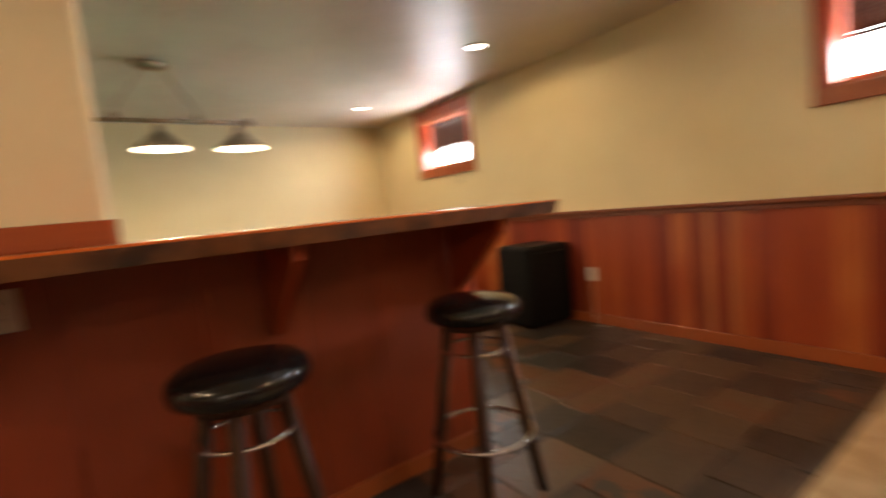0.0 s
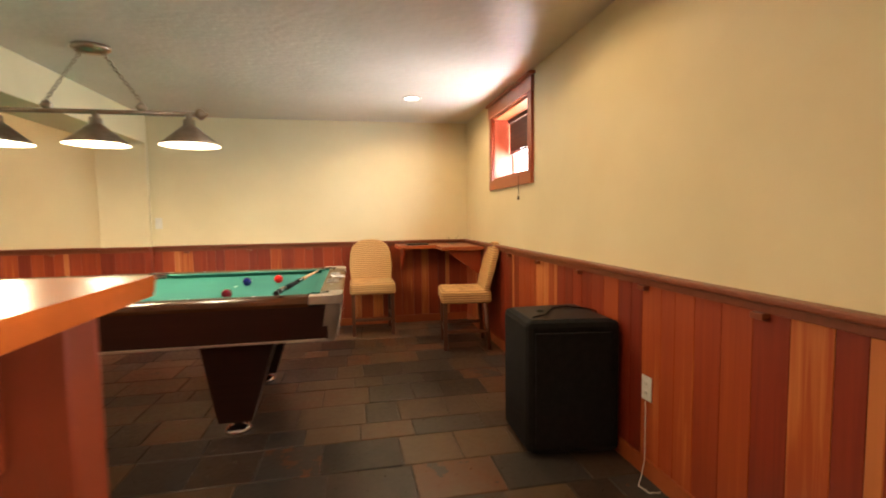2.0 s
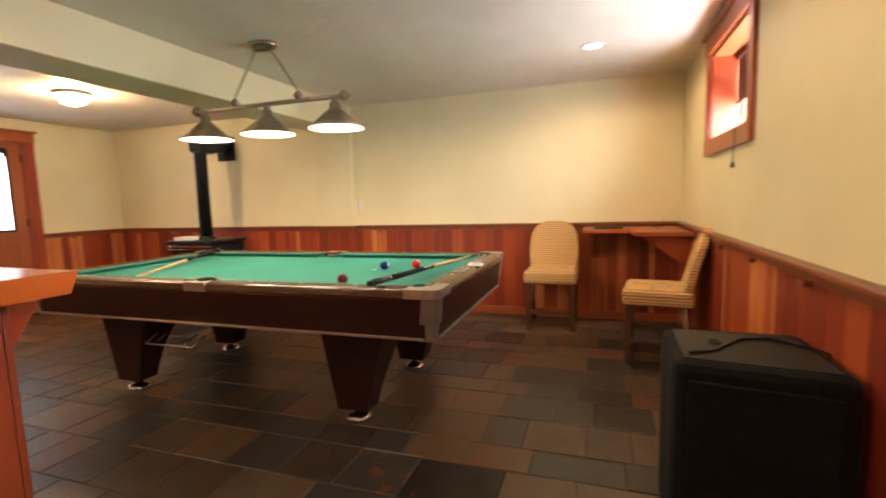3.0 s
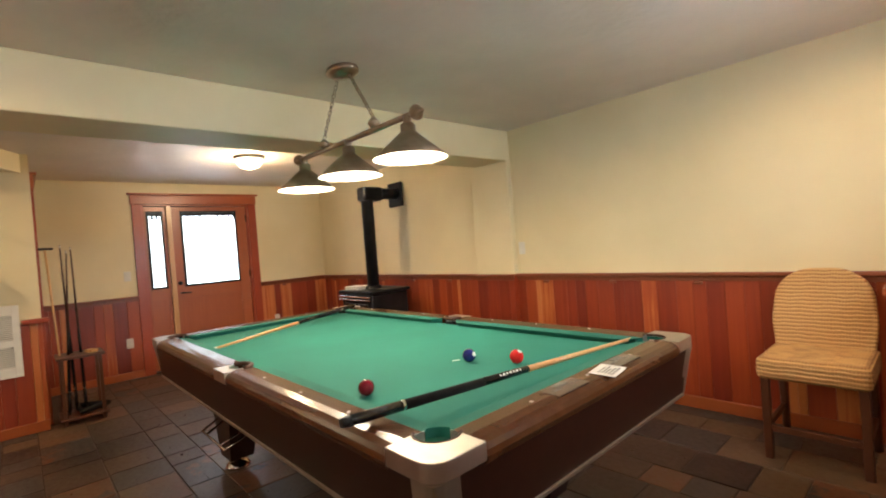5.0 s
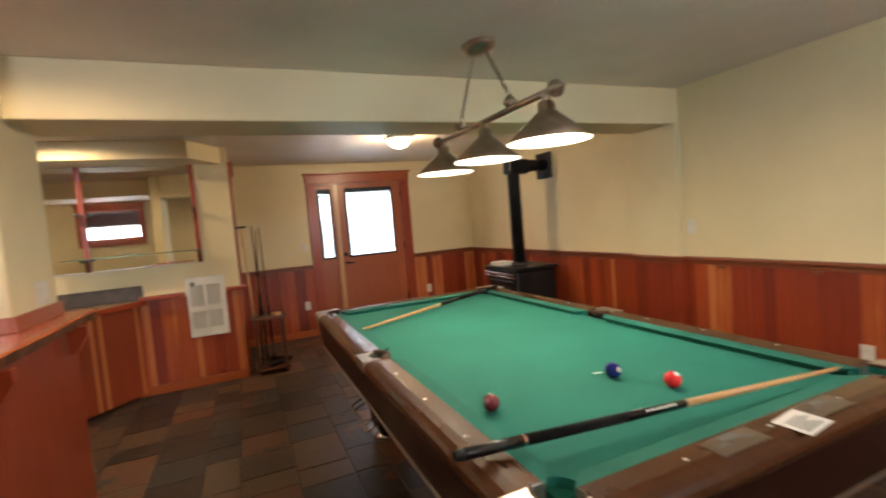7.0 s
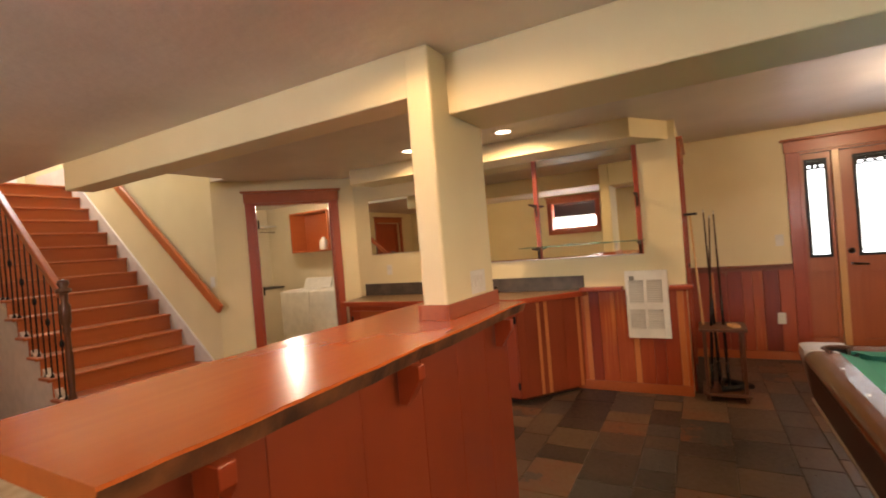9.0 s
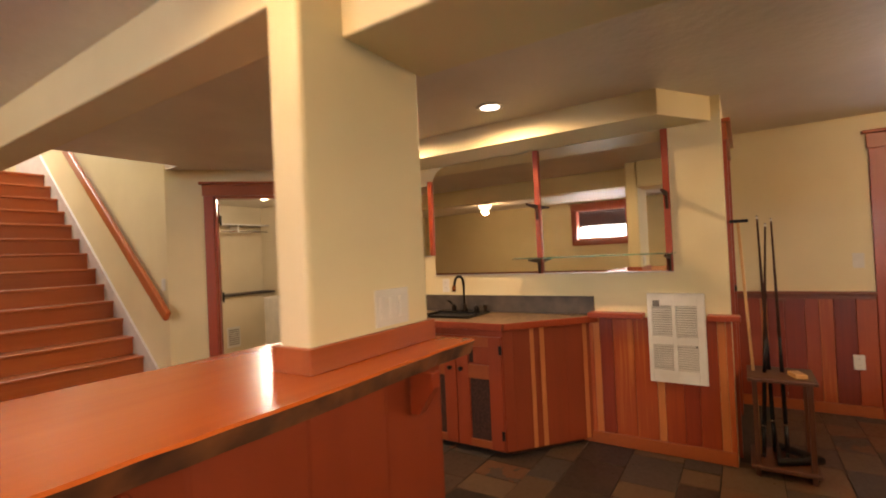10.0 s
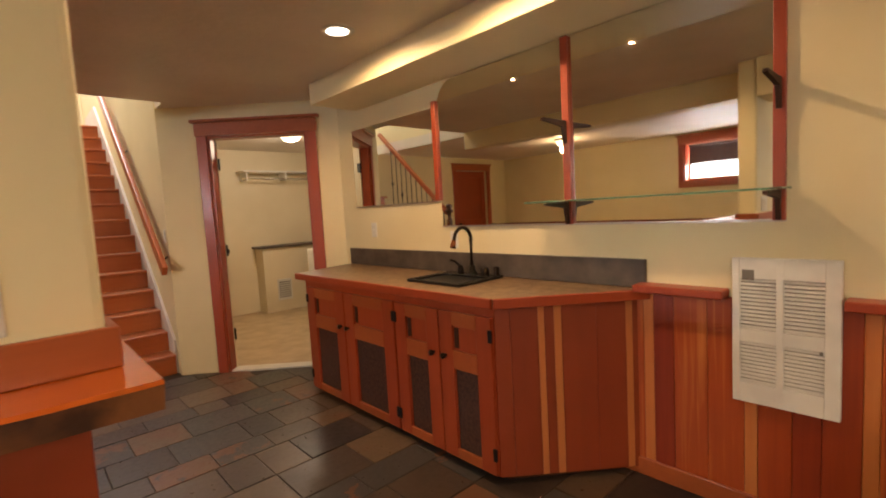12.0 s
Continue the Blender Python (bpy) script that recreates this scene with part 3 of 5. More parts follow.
# open balustrade
bal = thing("balustrade", "stair balustrade with turned newel and dark iron balusters", "railing")
NX, NY = STAIR_L - 0.02, -2.06
part("newel", lathe([(0.040, 0.17), (0.040, 0.30), (0.026, 0.33), (0.034, 0.37), (0.022, 0.42), (0.030, 0.62), (0.022, 0.92), (0.034, 0.96), (0.024, 0.99), (0.040, 1.02), (0.040, 1.16), (0.026, 1.19), (0.032, 1.27)], 20, pose(NX, NY, 0)), M_CHAIRLEG, bal, "turned brown newel post")
part("newel_cap", lathe([(0.03, 0), (0.055, 0.01), (0.058, 0.03), (0.03, 0.05), (0.046, 0.08), (0.035, 0.11), (0.0, 0.12)], 20, pose(NX, NY, 1.27)), M_CHAIRLEG, bal)
a, b2 = Vector((NX, NY - 0.02, 1.25)), Vector((NX, -3.6, 1.25 + 1.56 * RISE / RUN))
q = (b2 - a).normalized()
part("handrail", box(-0.03, 0.03, 0, (b2 - a).length, -0.03, 0.03, 0.012, Matrix.Translation(a) @ pose(0, 0, 0, math.degrees(math.atan2(q.z, -q.y)), 0, 180)), M_STAIR, bal)
for i in range(1, 13):
    y = NY - i * 0.115
    zt = 1.25 + (-(y - NY)) * RISE / RUN - 0.03
    st = math.floor((Y0 - y) / RUN) + 1
    if zt > 2.34:
        continue
    br = part("baluster", tube([(NX, y, st * RISE), (NX, y, zt)], 0.007, 8), M_BLACK, bal)
    part("shoe", lathe([(0.016, 0), (0.016, 0.01), (0.008, 0.03)], 12, pose(NX, y, st * RISE)), M_BLACK, br)
    if i % 2:
        part("knuckle", lathe([(0.007, -0.04), (0.018, -0.012), (0.018, 0.012), (0.007, 0.04)], 12, pose(NX, y, (st * RISE + zt) / 2)), M_BLACK, br)
m = pose(-0.5, -6.3, RISE * NSTEP, 0, 0, 180)
panel_door("door_4", m @ pose(0, -0.045, 0), 0.8, 2.02, "white panel door at the stair head", M_WHITE)


# ---- bar ----
bar = thing("bar_counter", "fir bar with live-edge top and triangular brackets", "bar counter")
BX0, BX1, BY0, BY1, BZ = -0.575, 1.405, 1.20, 1.85, 1.085
PX0, PX1, PY0, PY1 = -0.49, 1.31, 1.635, 1.765


def live_slab(x0, x1, y0, y1, z0, z1):
    bm = bmesh.new()
    n = 60
    rows = []
    for i in range(n + 1):
        x = x0 + (x1 - x0) * i / n
        j = 0.010 * noise.noise((x * 3.1, 0.3, 0)) + 0.005 * noise.noise((x * 11, 2, 0))
        k = 0.012 * noise.noise((x * 2.7, 5.3, 0)) + 0.005 * noise.noise((x * 12, 7, 0))
        rows.append([bm.verts.new(p) for p in ((x, y0 + j, z1 - 0.006), (x, y0 + 0.006 + j, z1), (x, y1 - 0.006 + k, z1), (x, y1 + k, z1 - 0.006), (x, y1 + k - 0.018, z0), (x, y0 + j + 0.018, z0))])
    for a, c in zip(rows, rows[1:]):
        for i in range(6):
            f = bm.faces.new((a[i], c[i], c[(i + 1) % 6], a[(i + 1) % 6]))
            if i in (3, 5):
                f.material_index = 1
    bm.faces.new(rows[0])
    bm.faces.new(rows[-1][::-1])
    bmesh.ops.recalc_face_normals(bm, faces=bm.faces)
    return bm


top = part("bar_top", live_slab(BX0, BX1, BY0, BY1, BZ - 0.05, BZ), M_BARTOP, bar, "glossy orange fir slab with dark live edge")
top.data.materials.append(M_BARK)
part("bar_core", box(PX0 + 0.015, PX1 - 0.015, PY0 + 0.015, PY1 - 0.015, 0, BZ - 0.05), M_TRIM, bar)
for x0, x1, y0, y1 in ((PX0 + 0.02, PX1 - 0.02, PY0 - 0.012, PY0 + 0.004), (PX0 + 0.02, PX1 - 0.02, PY1 - 0.004, PY1 + 0.012)):
    part("baseboard", box(x0, x1, y0 - 0.004, y1 + 0.004, 0, 0.07, 0.003), M_TRIM_X, bar)


def corbel(x, side):
    """A triangular bracket under the overhang."""
    y = PY0 if side < 0 else PY1
    reach = 0.34 if side < 0 else 0.085
    drop = 0.31 if side < 0 else 0.13
    out = [(0, 0), (0, -drop), (0.03, -drop - 0.0), (reach, -0.045), (reach, 0)]
    m = Matrix.Translation((x - 0.02, y + side * 0.016, BZ - 0.052)) @ Matrix(((0, 0, 1, 0), (side, 0, 0, 0), (0, 1, 0, 0), (0, 0, 0, 1)))
    part("bracket", prism(out, 0.04, m, 0.003), M_TRIM, bar)


for x in (-0.38, 0.41, 1.18):
    corbel(x, -1)
for x in (-0.32, 0.5, 1.2):
    corbel(x, 1)
part("post_baseboard", box(COL[0] - 0.016, COL[1] + 0.016, COL[2] - 0.016, COL[2], BZ, BZ + 0.068, 0.003), M_TRIM_X, bar)
part("post_baseboard", box(COL[0] - 0.016, COL[1] + 0.016, COL[3], COL[3] + 0.016, BZ, BZ + 0.068, 0.003), M_TRIM_X, bar)
part("post_baseboard", box(COL[0] - 0.016, COL[0], COL[2], COL[3], BZ, BZ + 0.068, 0.003), M_TRIM_X, bar)
part("post_baseboard", box(COL[1], COL[1] + 0.016, COL[2], COL[3], BZ, BZ + 0.068, 0.003), M_TRIM_X, bar)


# ---- bar stools ----
def bar_stool(m):
    s = thing("bar_stool", "round bar stool with black vinyl seat, dark legs", "stool", "stools at the bar", m)
    part("seat", lathe([(0.10, 0.68), (0.155, 0.682), (0.170, 0.692), (0.176, 0.712), (0.170, 0.737), (0.148, 0.754), (0.09, 0.762), (0.0, 0.764)], 40, closed=False), M_VINYL, s, "glossy black padded vinyl seat")
    part("seat_plate", lathe([(0.0, 0.655), (0.12, 0.655), (0.12, 0.682), (0, 0.682)], 28, closed=False), M_DARKWOOD, s)
    for i in range(4):
        q = math.pi / 4 + i * math.pi / 2
        c, d = math.cos(q), math.sin(q)
        part("leg", tube([(0.095 * c, 0.095 * d, 0.66), (0.205 * c, 0.205 * d, 0.0)], 0.022, 12, 0.019), M_DARKWOOD, s)
    part("foot_ring", tube([(0.185 * math.cos(k * math.pi / 20), 0.185 * math.sin(k * math.pi / 20), 0.25) for k in range(40)], 0.009, 8, loop=True), M_CHROME, s, "chrome foot ring")
    part("upper_ring", tube([(0.118 * math.cos(k * math.pi / 20), 0.118 * math.sin(k * math.pi / 20), 0.57) for k in range(40)], 0.006, 8, loop=True), M_CHROME, s)
    return s


stool = bar_stool(pose(0.22, 1.27, 0, 0, 0, 20))
copy_thing(stool, pose(1.04, 1.33, 0, 0, 0, 5))


# ---- pool table ----
TX, TY, TL, TW, TZ = 0.43, 3.79, 2.80, 1.50, 0.815
pool = thing("pool_table", "walnut pool table with green cloth and aluminium corners", "pool table", m=pose(TX, TY, 0))
hx, hy = TL / 2, TW / 2
part("bed", box(-hx + 0.14, hx - 0.14, -hy + 0.14, hy - 0.14, TZ - 0.075, TZ - 0.035), M_CLOTH, pool, "green playing cloth")
RW = 0.125


def rail_cap(x0, x1, y, side):
    """Rounded wooden rail along x."""
    o = [(0.006, -0.022), (0.0, -0.004), (0.004, 0.010), (0.014, 0.021), (0.032, 0.029), (0.06, 0.033), (RW, 0.026), (RW, -0.022)]
    m = Matrix.Translation((x0, y, TZ - 0.032)) @ Matrix(((0, 0, 1, 0), (-side, 0, 0, 0), (0, 1, 0, 0), (0, 0, 0, 1)))
    return prism(o, x1 - x0, m)


def cushion(x0, x1, y, side):
    w = 0.055
    zt, zb = TZ - 0.006, TZ - 0.036
    bm = bmesh.new()
    y1 = y - side * w
    a = 0.055
    v = [bm.verts.new(p) for p in ((x0, y, zt), (x1, y, zt), (x1 - a, y1, zt - 0.006), (x0 + a, y1, zt - 0.006), (x0, y, zb), (x1, y, zb), (x1 - a - 0.005, y1 + side * 0.02, zb), (x0 + a + 0.005, y1 + side * 0.02, zb))]
    for f in ((0, 1, 2, 3), (4, 7, 6, 5), (2, 6, 7, 3), (0, 4, 5, 1), (1, 5, 6, 2), (0, 3, 7, 4)):
        bm.faces.new([v[i] for i in f])
    bmesh.ops.recalc_face_normals(bm, faces=bm.faces)
    return bm


CR = 0.17
for side in (-1, 1):
    for x0, x1 in ((-hx + CR, -0.07), (0.07, hx - CR)):
        part("rail", rail_cap(x0, x1, side * hy, side), M_WALNUT, pool)
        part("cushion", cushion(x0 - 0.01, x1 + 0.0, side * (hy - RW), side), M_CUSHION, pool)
    bm = rail_cap(-hy + CR, hy - CR, side * hx, side)
    bmesh.ops.rotate(bm, verts=bm.verts, matrix=Matrix.Rotation(math.pi / 2, 3, "Z"))
    bmesh.ops.scale(bm, verts=bm.verts, vec=(-1, 1, 1))
    bmesh.ops.recalc_face_normals(bm, faces=bm.faces)
    part("end_rail", bm, M_WALNUT, pool)
    bm = cushion(-hy + CR, hy - CR, side * (hx - RW), side)
    bmesh.ops.rotate(bm, verts=bm.verts, matrix=Matrix.Rotation(math.pi / 2, 3, "Z"))
    bmesh.ops.scale(bm, verts=bm.verts, vec=(-1, 1, 1))
    bmesh.ops.recalc_face_normals(bm, faces=bm.faces)
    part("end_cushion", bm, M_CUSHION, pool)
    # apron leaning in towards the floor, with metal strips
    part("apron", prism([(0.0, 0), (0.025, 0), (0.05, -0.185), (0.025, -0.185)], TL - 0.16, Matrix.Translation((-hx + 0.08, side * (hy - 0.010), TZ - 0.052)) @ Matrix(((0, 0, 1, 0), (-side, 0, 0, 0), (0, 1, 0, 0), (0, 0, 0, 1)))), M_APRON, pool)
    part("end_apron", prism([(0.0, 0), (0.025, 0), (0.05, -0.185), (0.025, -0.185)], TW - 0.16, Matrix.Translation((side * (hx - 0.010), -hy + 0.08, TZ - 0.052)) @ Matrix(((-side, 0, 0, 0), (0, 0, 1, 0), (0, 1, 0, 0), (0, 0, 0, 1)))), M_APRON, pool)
    for z, inn in ((TZ - 0.239, 0.034),):
        part("trim_strip", box(-hx + 0.09, hx - 0.09, -0.006, 0.006, -0.006, 0.006, 0.002, pose(0, side * (hy - inn), z)), M_ALU, pool)
        part("trim_strip", box(-0.006, 0.006, -hy + 0.09, hy - 0.09, -0.006, 0.006, 0.002, pose(side * (hx - inn), 0, z)), M_ALU, pool)
part("underframe", box(-hx + 0.15, hx - 0.15, -hy + 0.15, hy - 0.15, TZ - 0.225, TZ - 0.08), M_BLACK, pool)


def pocket_outline(cx, cy, r, a0, a1, n=14):
    return [(cx + r * math.cos(radians(a0 + (a1 - a0) * i / n)), cy + r * math.sin(radians(a0 + (a1 - a0) * i / n))) for i in range(n + 1)]


for sx in (-1, 1):
    for sy in (-1, 1):
        # corner casting: outer rounded corner, round bite for the pocket
        px, py, pr = hx - 0.135, hy - 0.135, 0.065
        out = [(hx - CR, hy)] + pocket_outline(hx - 0.055, hy - 0.055, 0.055, 90, 0, 8) + [(hx, hy - CR), (hx - RW, hy - CR)]
        out += [(px + pr * math.cos(radians(q)), py + pr * math.sin(radians(q))) for q in range(-30, 121, 15)] + [(hx - CR, hy - RW)]
        bm = prism(out, 0.046, pose(0, 0, TZ - 0.044), 0.0025)
        bmesh.ops.scale(bm, verts=bm.verts, vec=(sx, sy, 1))
        bmesh.ops.recalc_face_normals(bm, faces=bm.faces)
        cc = part("corner_casting", bm, M_ALU, pool, "satin aluminium pocket corner")
        ring = tube([((px + (pr - 0.004) * math.cos(radians(q))) * sx, (py + (pr - 0.004) * math.sin(radians(q))) * sy, TZ - 0.002) for q in range(-50, 141, 10)], 0.005 if sx > 0 else 0.010, 8)
        part("pocket_liner", ring, M_DARKWOOD, cc, "dark rubber pocket liner")
        part("pocket_cup", lathe([(0.058, TZ - 0.008), (0.058, TZ - 0.15), (0, TZ - 0.15)], 24, pose(px * sx, py * sy, 0), closed=False), M_CUSHION if sx > 0 else M_BLACK, cc)
        # upright corner cover, leaning in
        bm = bmesh.new()
        t0, t1 = TZ - 0.046, TZ - 0.25
        lo = [(hx - 0.085, hy - 0.006), (hx - 0.035, hy - 0.006), (hx - 0.016, hy - 0.010), (hx - 0.010, hy - 0.016), (hx - 0.006, hy - 0.035), (hx - 0.006, hy - 0.085), (hx - 0.03, hy - 0.085), (hx - 0.085, hy - 0.03)]
        vt = [bm.verts.new((a * sx, c * sy, t0)) for a, c in lo]
        vb = [bm.verts.new(((a - 0.033) * sx, (c - 0.033) * sy, t1)) for a, c in lo]
        for i in range(8):
            bm.faces.new((vt[i], vt[(i + 1) % 8], vb[(i + 1) % 8], vb[i]))
        bm.faces.new(vt)
        bm.faces.new(vb)
        bmesh.ops.recalc_face_normals(bm, faces=bm.faces)
        part("corner_cover", bm, M_ALU, pool)
        # leg tapering to the floor, arched towards its pair across the table
        lx, ly = 0.85 * sx - 0.07, 0.42 * sy
        arch = [(-0.07 - 0.33 * (1 - math.cos(radians(q))), 0.07 + 0.51 * math.sin(radians(q))) for q in range(0, 91, 10)]
        leg_top = TZ - 0.22
        outline = [(0.10, leg_top), (0.07, 0.07)] + [(a, min(z, leg_top)) for a, z in arch]
        bm = prism(outline, 2.0, Matrix(((0, 0, 1, -1), (sy, 0, 0, 0), (0, 1, 0, 0), (0, 0, 0, 1))))
        for v in bm.verts:
            f = (v.co.z - 0.07) / (leg_top - 0.07)
            v.co.x = lx + v.co.x * (0.09 + 0.12 * f) + 0.04 * f
            v.co.y += ly
        bmesh.ops.recalc_face_normals(bm, faces=bm.faces)
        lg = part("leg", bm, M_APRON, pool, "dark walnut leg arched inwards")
        part("foot", lathe([(0.075, 0.0), (0.075, 0.012), (0.05, 0.03), (0.025, 0.035), (0.025, 0.072)], 24, pose(lx, ly, 0)), M_CHROME, lg, "round chrome levelling foot")
for sy in (-1, 1):
    r0 = tube([(0.062 * math.cos(radians(q)), sy * (hy - 0.085) + sy * 0.05 * math.sin(radians(q)), TZ - 0.004) for q in range(180, 361, 12)], 0.011, 8)
    part("side_pocket_liner", r0, M_DARKWOOD, pool)
    part("side_pocket_plate", prism([(-0.072, hy), (0.072, hy), (0.072, hy - 0.045)] + [(0.058 * math.cos(radians(q)), hy - 0.10 + 0.055 * math.sin(radians(q))) for q in range(0, 181, 20)] + [(-0.072, hy - 0.045)], 0.048, Matrix.Diagonal((1, sy, 1, 1)) @ pose(0, 0, TZ - 0.05)), M_ALU, pool)
    part("side_pocket_cup", lathe([(0.054, TZ - 0.034), (0.054, TZ - 0.15), (0, TZ - 0.15)], 24, pose(0, sy * (hy - 0.105), 0), closed=False), M_BLACK, pool)
for sy in (-1, 1):
    for i in range(1, 8):
        if i == 4:
            continue
        part("sight", lathe([(0.006, 0), (0.006, 0.0015)], 10, pose(-hx + 0.14 + i * (TL - 0.28) / 8, sy * (hy - 0.075), TZ + 0.0)), M_PAPER, pool)
for sx in (-1, 1):
    for i in range(1, 4):
        part("sight", lathe([(0.006, 0), (0.006, 0.0015)], 10, pose(sx * (hx - 0.075), -hy + 0.14 + i * (TW - 0.28) / 4, TZ + 0.0)), M_PAPER, pool)
for y in (-0.14, 0.22):
    pl = part("score_plate", box(-0.035, 0.035, -0.085, 0.085, 0, 0.003, 0.001, pose(hx - 0.07, y, TZ - 0.0015)), M_SCORE, pool, "smoked brown score counter plate")
    for k in (-0.045, 0.045):
        part("score_wheel", tube([(hx - 0.07, y + k - 0.022, TZ - 0.002), (hx - 0.07, y + k + 0.022, TZ - 0.002)], 0.006, 8), M_SLOT, pl)
    part("score_lens", box(-0.012, 0.012, -0.03, 0.03, 0, 0.002, 0.0, pose(hx - 0.09, y, TZ + 0.002)), M_SLOT, pl)
for x in (-0.42, -0.35):
    part("return_wire", tube([(x, -hy + 0.10, 0.48), (x, -hy + 0.02, 0.44), (x + 0.28, -hy + 0.02, 0.44), (x + 0.28, -hy + 0.12, 0.48)], 0.006, 8), M_CHROME, pool)

# ---- pool lamp ----
pl = thing("pool_table_lamp", "brushed nickel three-shade lamp hung over the pool table", "pendant lamp")
LZ = 1.895
part("canopy", lathe([(0.078, 0), (0.082, -0.012), (0.080, -0.026), (0.055, -0.045), (0.03, -0.052), (0.0, -0.054)], 32, pose(0.36, LAMP_Y, CEIL) @ Matrix.Diagonal((1.35, 1, 1, 1)), closed=False), M_NICKEL, pl)
part("crossbar", tube([(-0.24, LAMP_Y, LZ), (0.96, LAMP_Y, LZ)], 0.015, 14), M_NICKEL, pl)
for x, s in ((-0.24, -1), (0.96, 1)):
    part("finial", lathe([(0.0, -0.03), (0.022, -0.026), (0.036, -0.008), (0.036, 0.008), (0.022, 0.026), (0.010, 0.034), (0.010, 0.045), (0, 0.048)], 20, pose(x, LAMP_Y, LZ, 0, 90 * s), closed=False), M_NICKEL, pl)
for x in (0.10, 0.62):
    part("chain_knob", lathe([(0.0, -0.01), (0.02, 0.0), (0.034, 0.022), (0.02, 0.044), (0.006, 0.055), (0, 0.06)], 20, pose(x, LAMP_Y, LZ + 0.01), closed=False), M_NICKEL, pl)
    a, b2 = Vector((x, LAMP_Y, LZ + 0.065)), Vector((0.36 + (0.05 if x > 0.36 else -0.05), LAMP_Y, CEIL - 0.028))
    n = 15
    q = (b2 - a).to_track_quat("Z", "Y").to_matrix().to_4x4()
    link_l = (b2 - a).length / n * 0.68
    link = tube([(0.010 * math.cos(k * math.pi / 5), 0, link_l * math.sin(k * math.pi / 5)) for k in range(10)], 0.0026, 5, loop=True)
    me = mesh_of("chain_link", link, M_NICKEL)
    for i in range(n):
        ob = new("chain_link", me)
        ob.parent = pl
        ob.matrix_world = Matrix.Translation(a.lerp(b2, (i + 0.5) / n)) @ q @ pose(0, 0, 0, 0, 0, 90 * (i % 2))
for x in LAMP_X:
    sh = part("shade", lathe([(0.030, 0.165), (0.036, 0.155), (0.036, 0.125), (0.043, 0.12), (0.178, 0.0), (0.1775, -0.001), (0.0425, 0.119), (0.03, 0.122)], 40, pose(x, LAMP_Y, 1.695), closed=False), M_NICKEL, pl, "conical nickel shade")
    part("shade_lining", lathe([(0.1765, -0.001), (0.172, 0.001), (0.038, 0.113), (0.0, 0.115)], 40, pose(x, LAMP_Y, 1.695), closed=False), M_SHADEIN, sh)
    part("socket", lathe([(0.016, 0.15), (0.022, 0.20)], 16, pose(x, LAMP_Y, 1.695)), M_NICKEL, sh)
    part("bulb", lathe([(0.0, 0.062), (0.05, 0.064), (0.085, 0.070), (0.085, 0.075), (0.0, 0.08)], 28, pose(x, LAMP_Y, 1.695), closed=False), M_LIT, sh, "glowing white glass under the shade")

# ---- ceiling lamps ----
for x, y, watts in DOWNLIGHTS:
    d = thing("downlight", "round recessed ceiling downlight, lit", "downlight", "recessed ceiling lights", pose(x, y, CEIL))
    part("trim_ring", lathe([(0.062, -0.001), (0.062, -0.008), (0.085, -0.007), (0.09, -0.001)], 32, closed=False), M_WHITE, d)
    part("lens", lathe([(0.0, -0.005), (0.045, -0.007), (0.062, -0.004)], 28, closed=False), M_LIT, d, "glowing lens")
for x, y in ((-2.05, 4.18), (-2.84, -2.37), (1.75, -1.35)):
    d = thing("ceiling_light", "small frosted dome ceiling light, lit", "ceiling light", "dome ceiling lights", pose(x, y, CEIL))
    part("base_ring", lathe([(0.14, 0.0), (0.145, -0.02), (0.125, -0.03), (0.12, -0.028)], 32, closed=False), M_WHITE, d)
    g = part("dome", lathe([(0.122, -0.026), (0.118, -0.06), (0.085, -0.10), (0.03, -0.118), (0, -0.12)], 32, closed=False), M_DOME, d, "glowing frosted glass bowl")
    g.visible_shadow = False


# ---- balls, cues, paper ----
def ball(name, colour, label, x, y, turn):
    mm, tt, bb = mat(name + "_resin", 0.08)
    bb.inputs["Base Color"].default_value = (*colour, 1)
    bb.inputs["Coat Weight"].default_value = 0.5
    s = bmesh.new()
    bmesh.ops.create_uvsphere(s, u_segments=32, v_segments=16, radius=0.0286)
    for f in s.faces:
        f.smooth = True
    o = thing("pool_ball", label, "pool ball", "balls on the cloth", pose(x, y, TZ - 0.035 + 0.0288))
    part("sphere", s, mm, o)
    disc = lathe([(0.0, 0.0292), (0.005, 0.0288), (0.0095, 0.0274), (0.0098, 0.027)], 20, pose(0, 0, 0, *turn), closed=False)
    part("number_spot", disc, M_PAPER, o, "white number spot")


ball("red", (0.62, 0.012, 0.012), "glossy red pool ball on the cloth", 1.385, 3.885, (35, 0, 100))
ball("blue", (0.012, 0.015, 0.14), "glossy dark blue pool ball on the cloth", 1.20, 3.80, (75, 0, 100))
ball("maroon", (0.13, 0.005, 0.012), "glossy maroon pool ball on the cloth", 1.20, 3.29, (150, 0, 0))


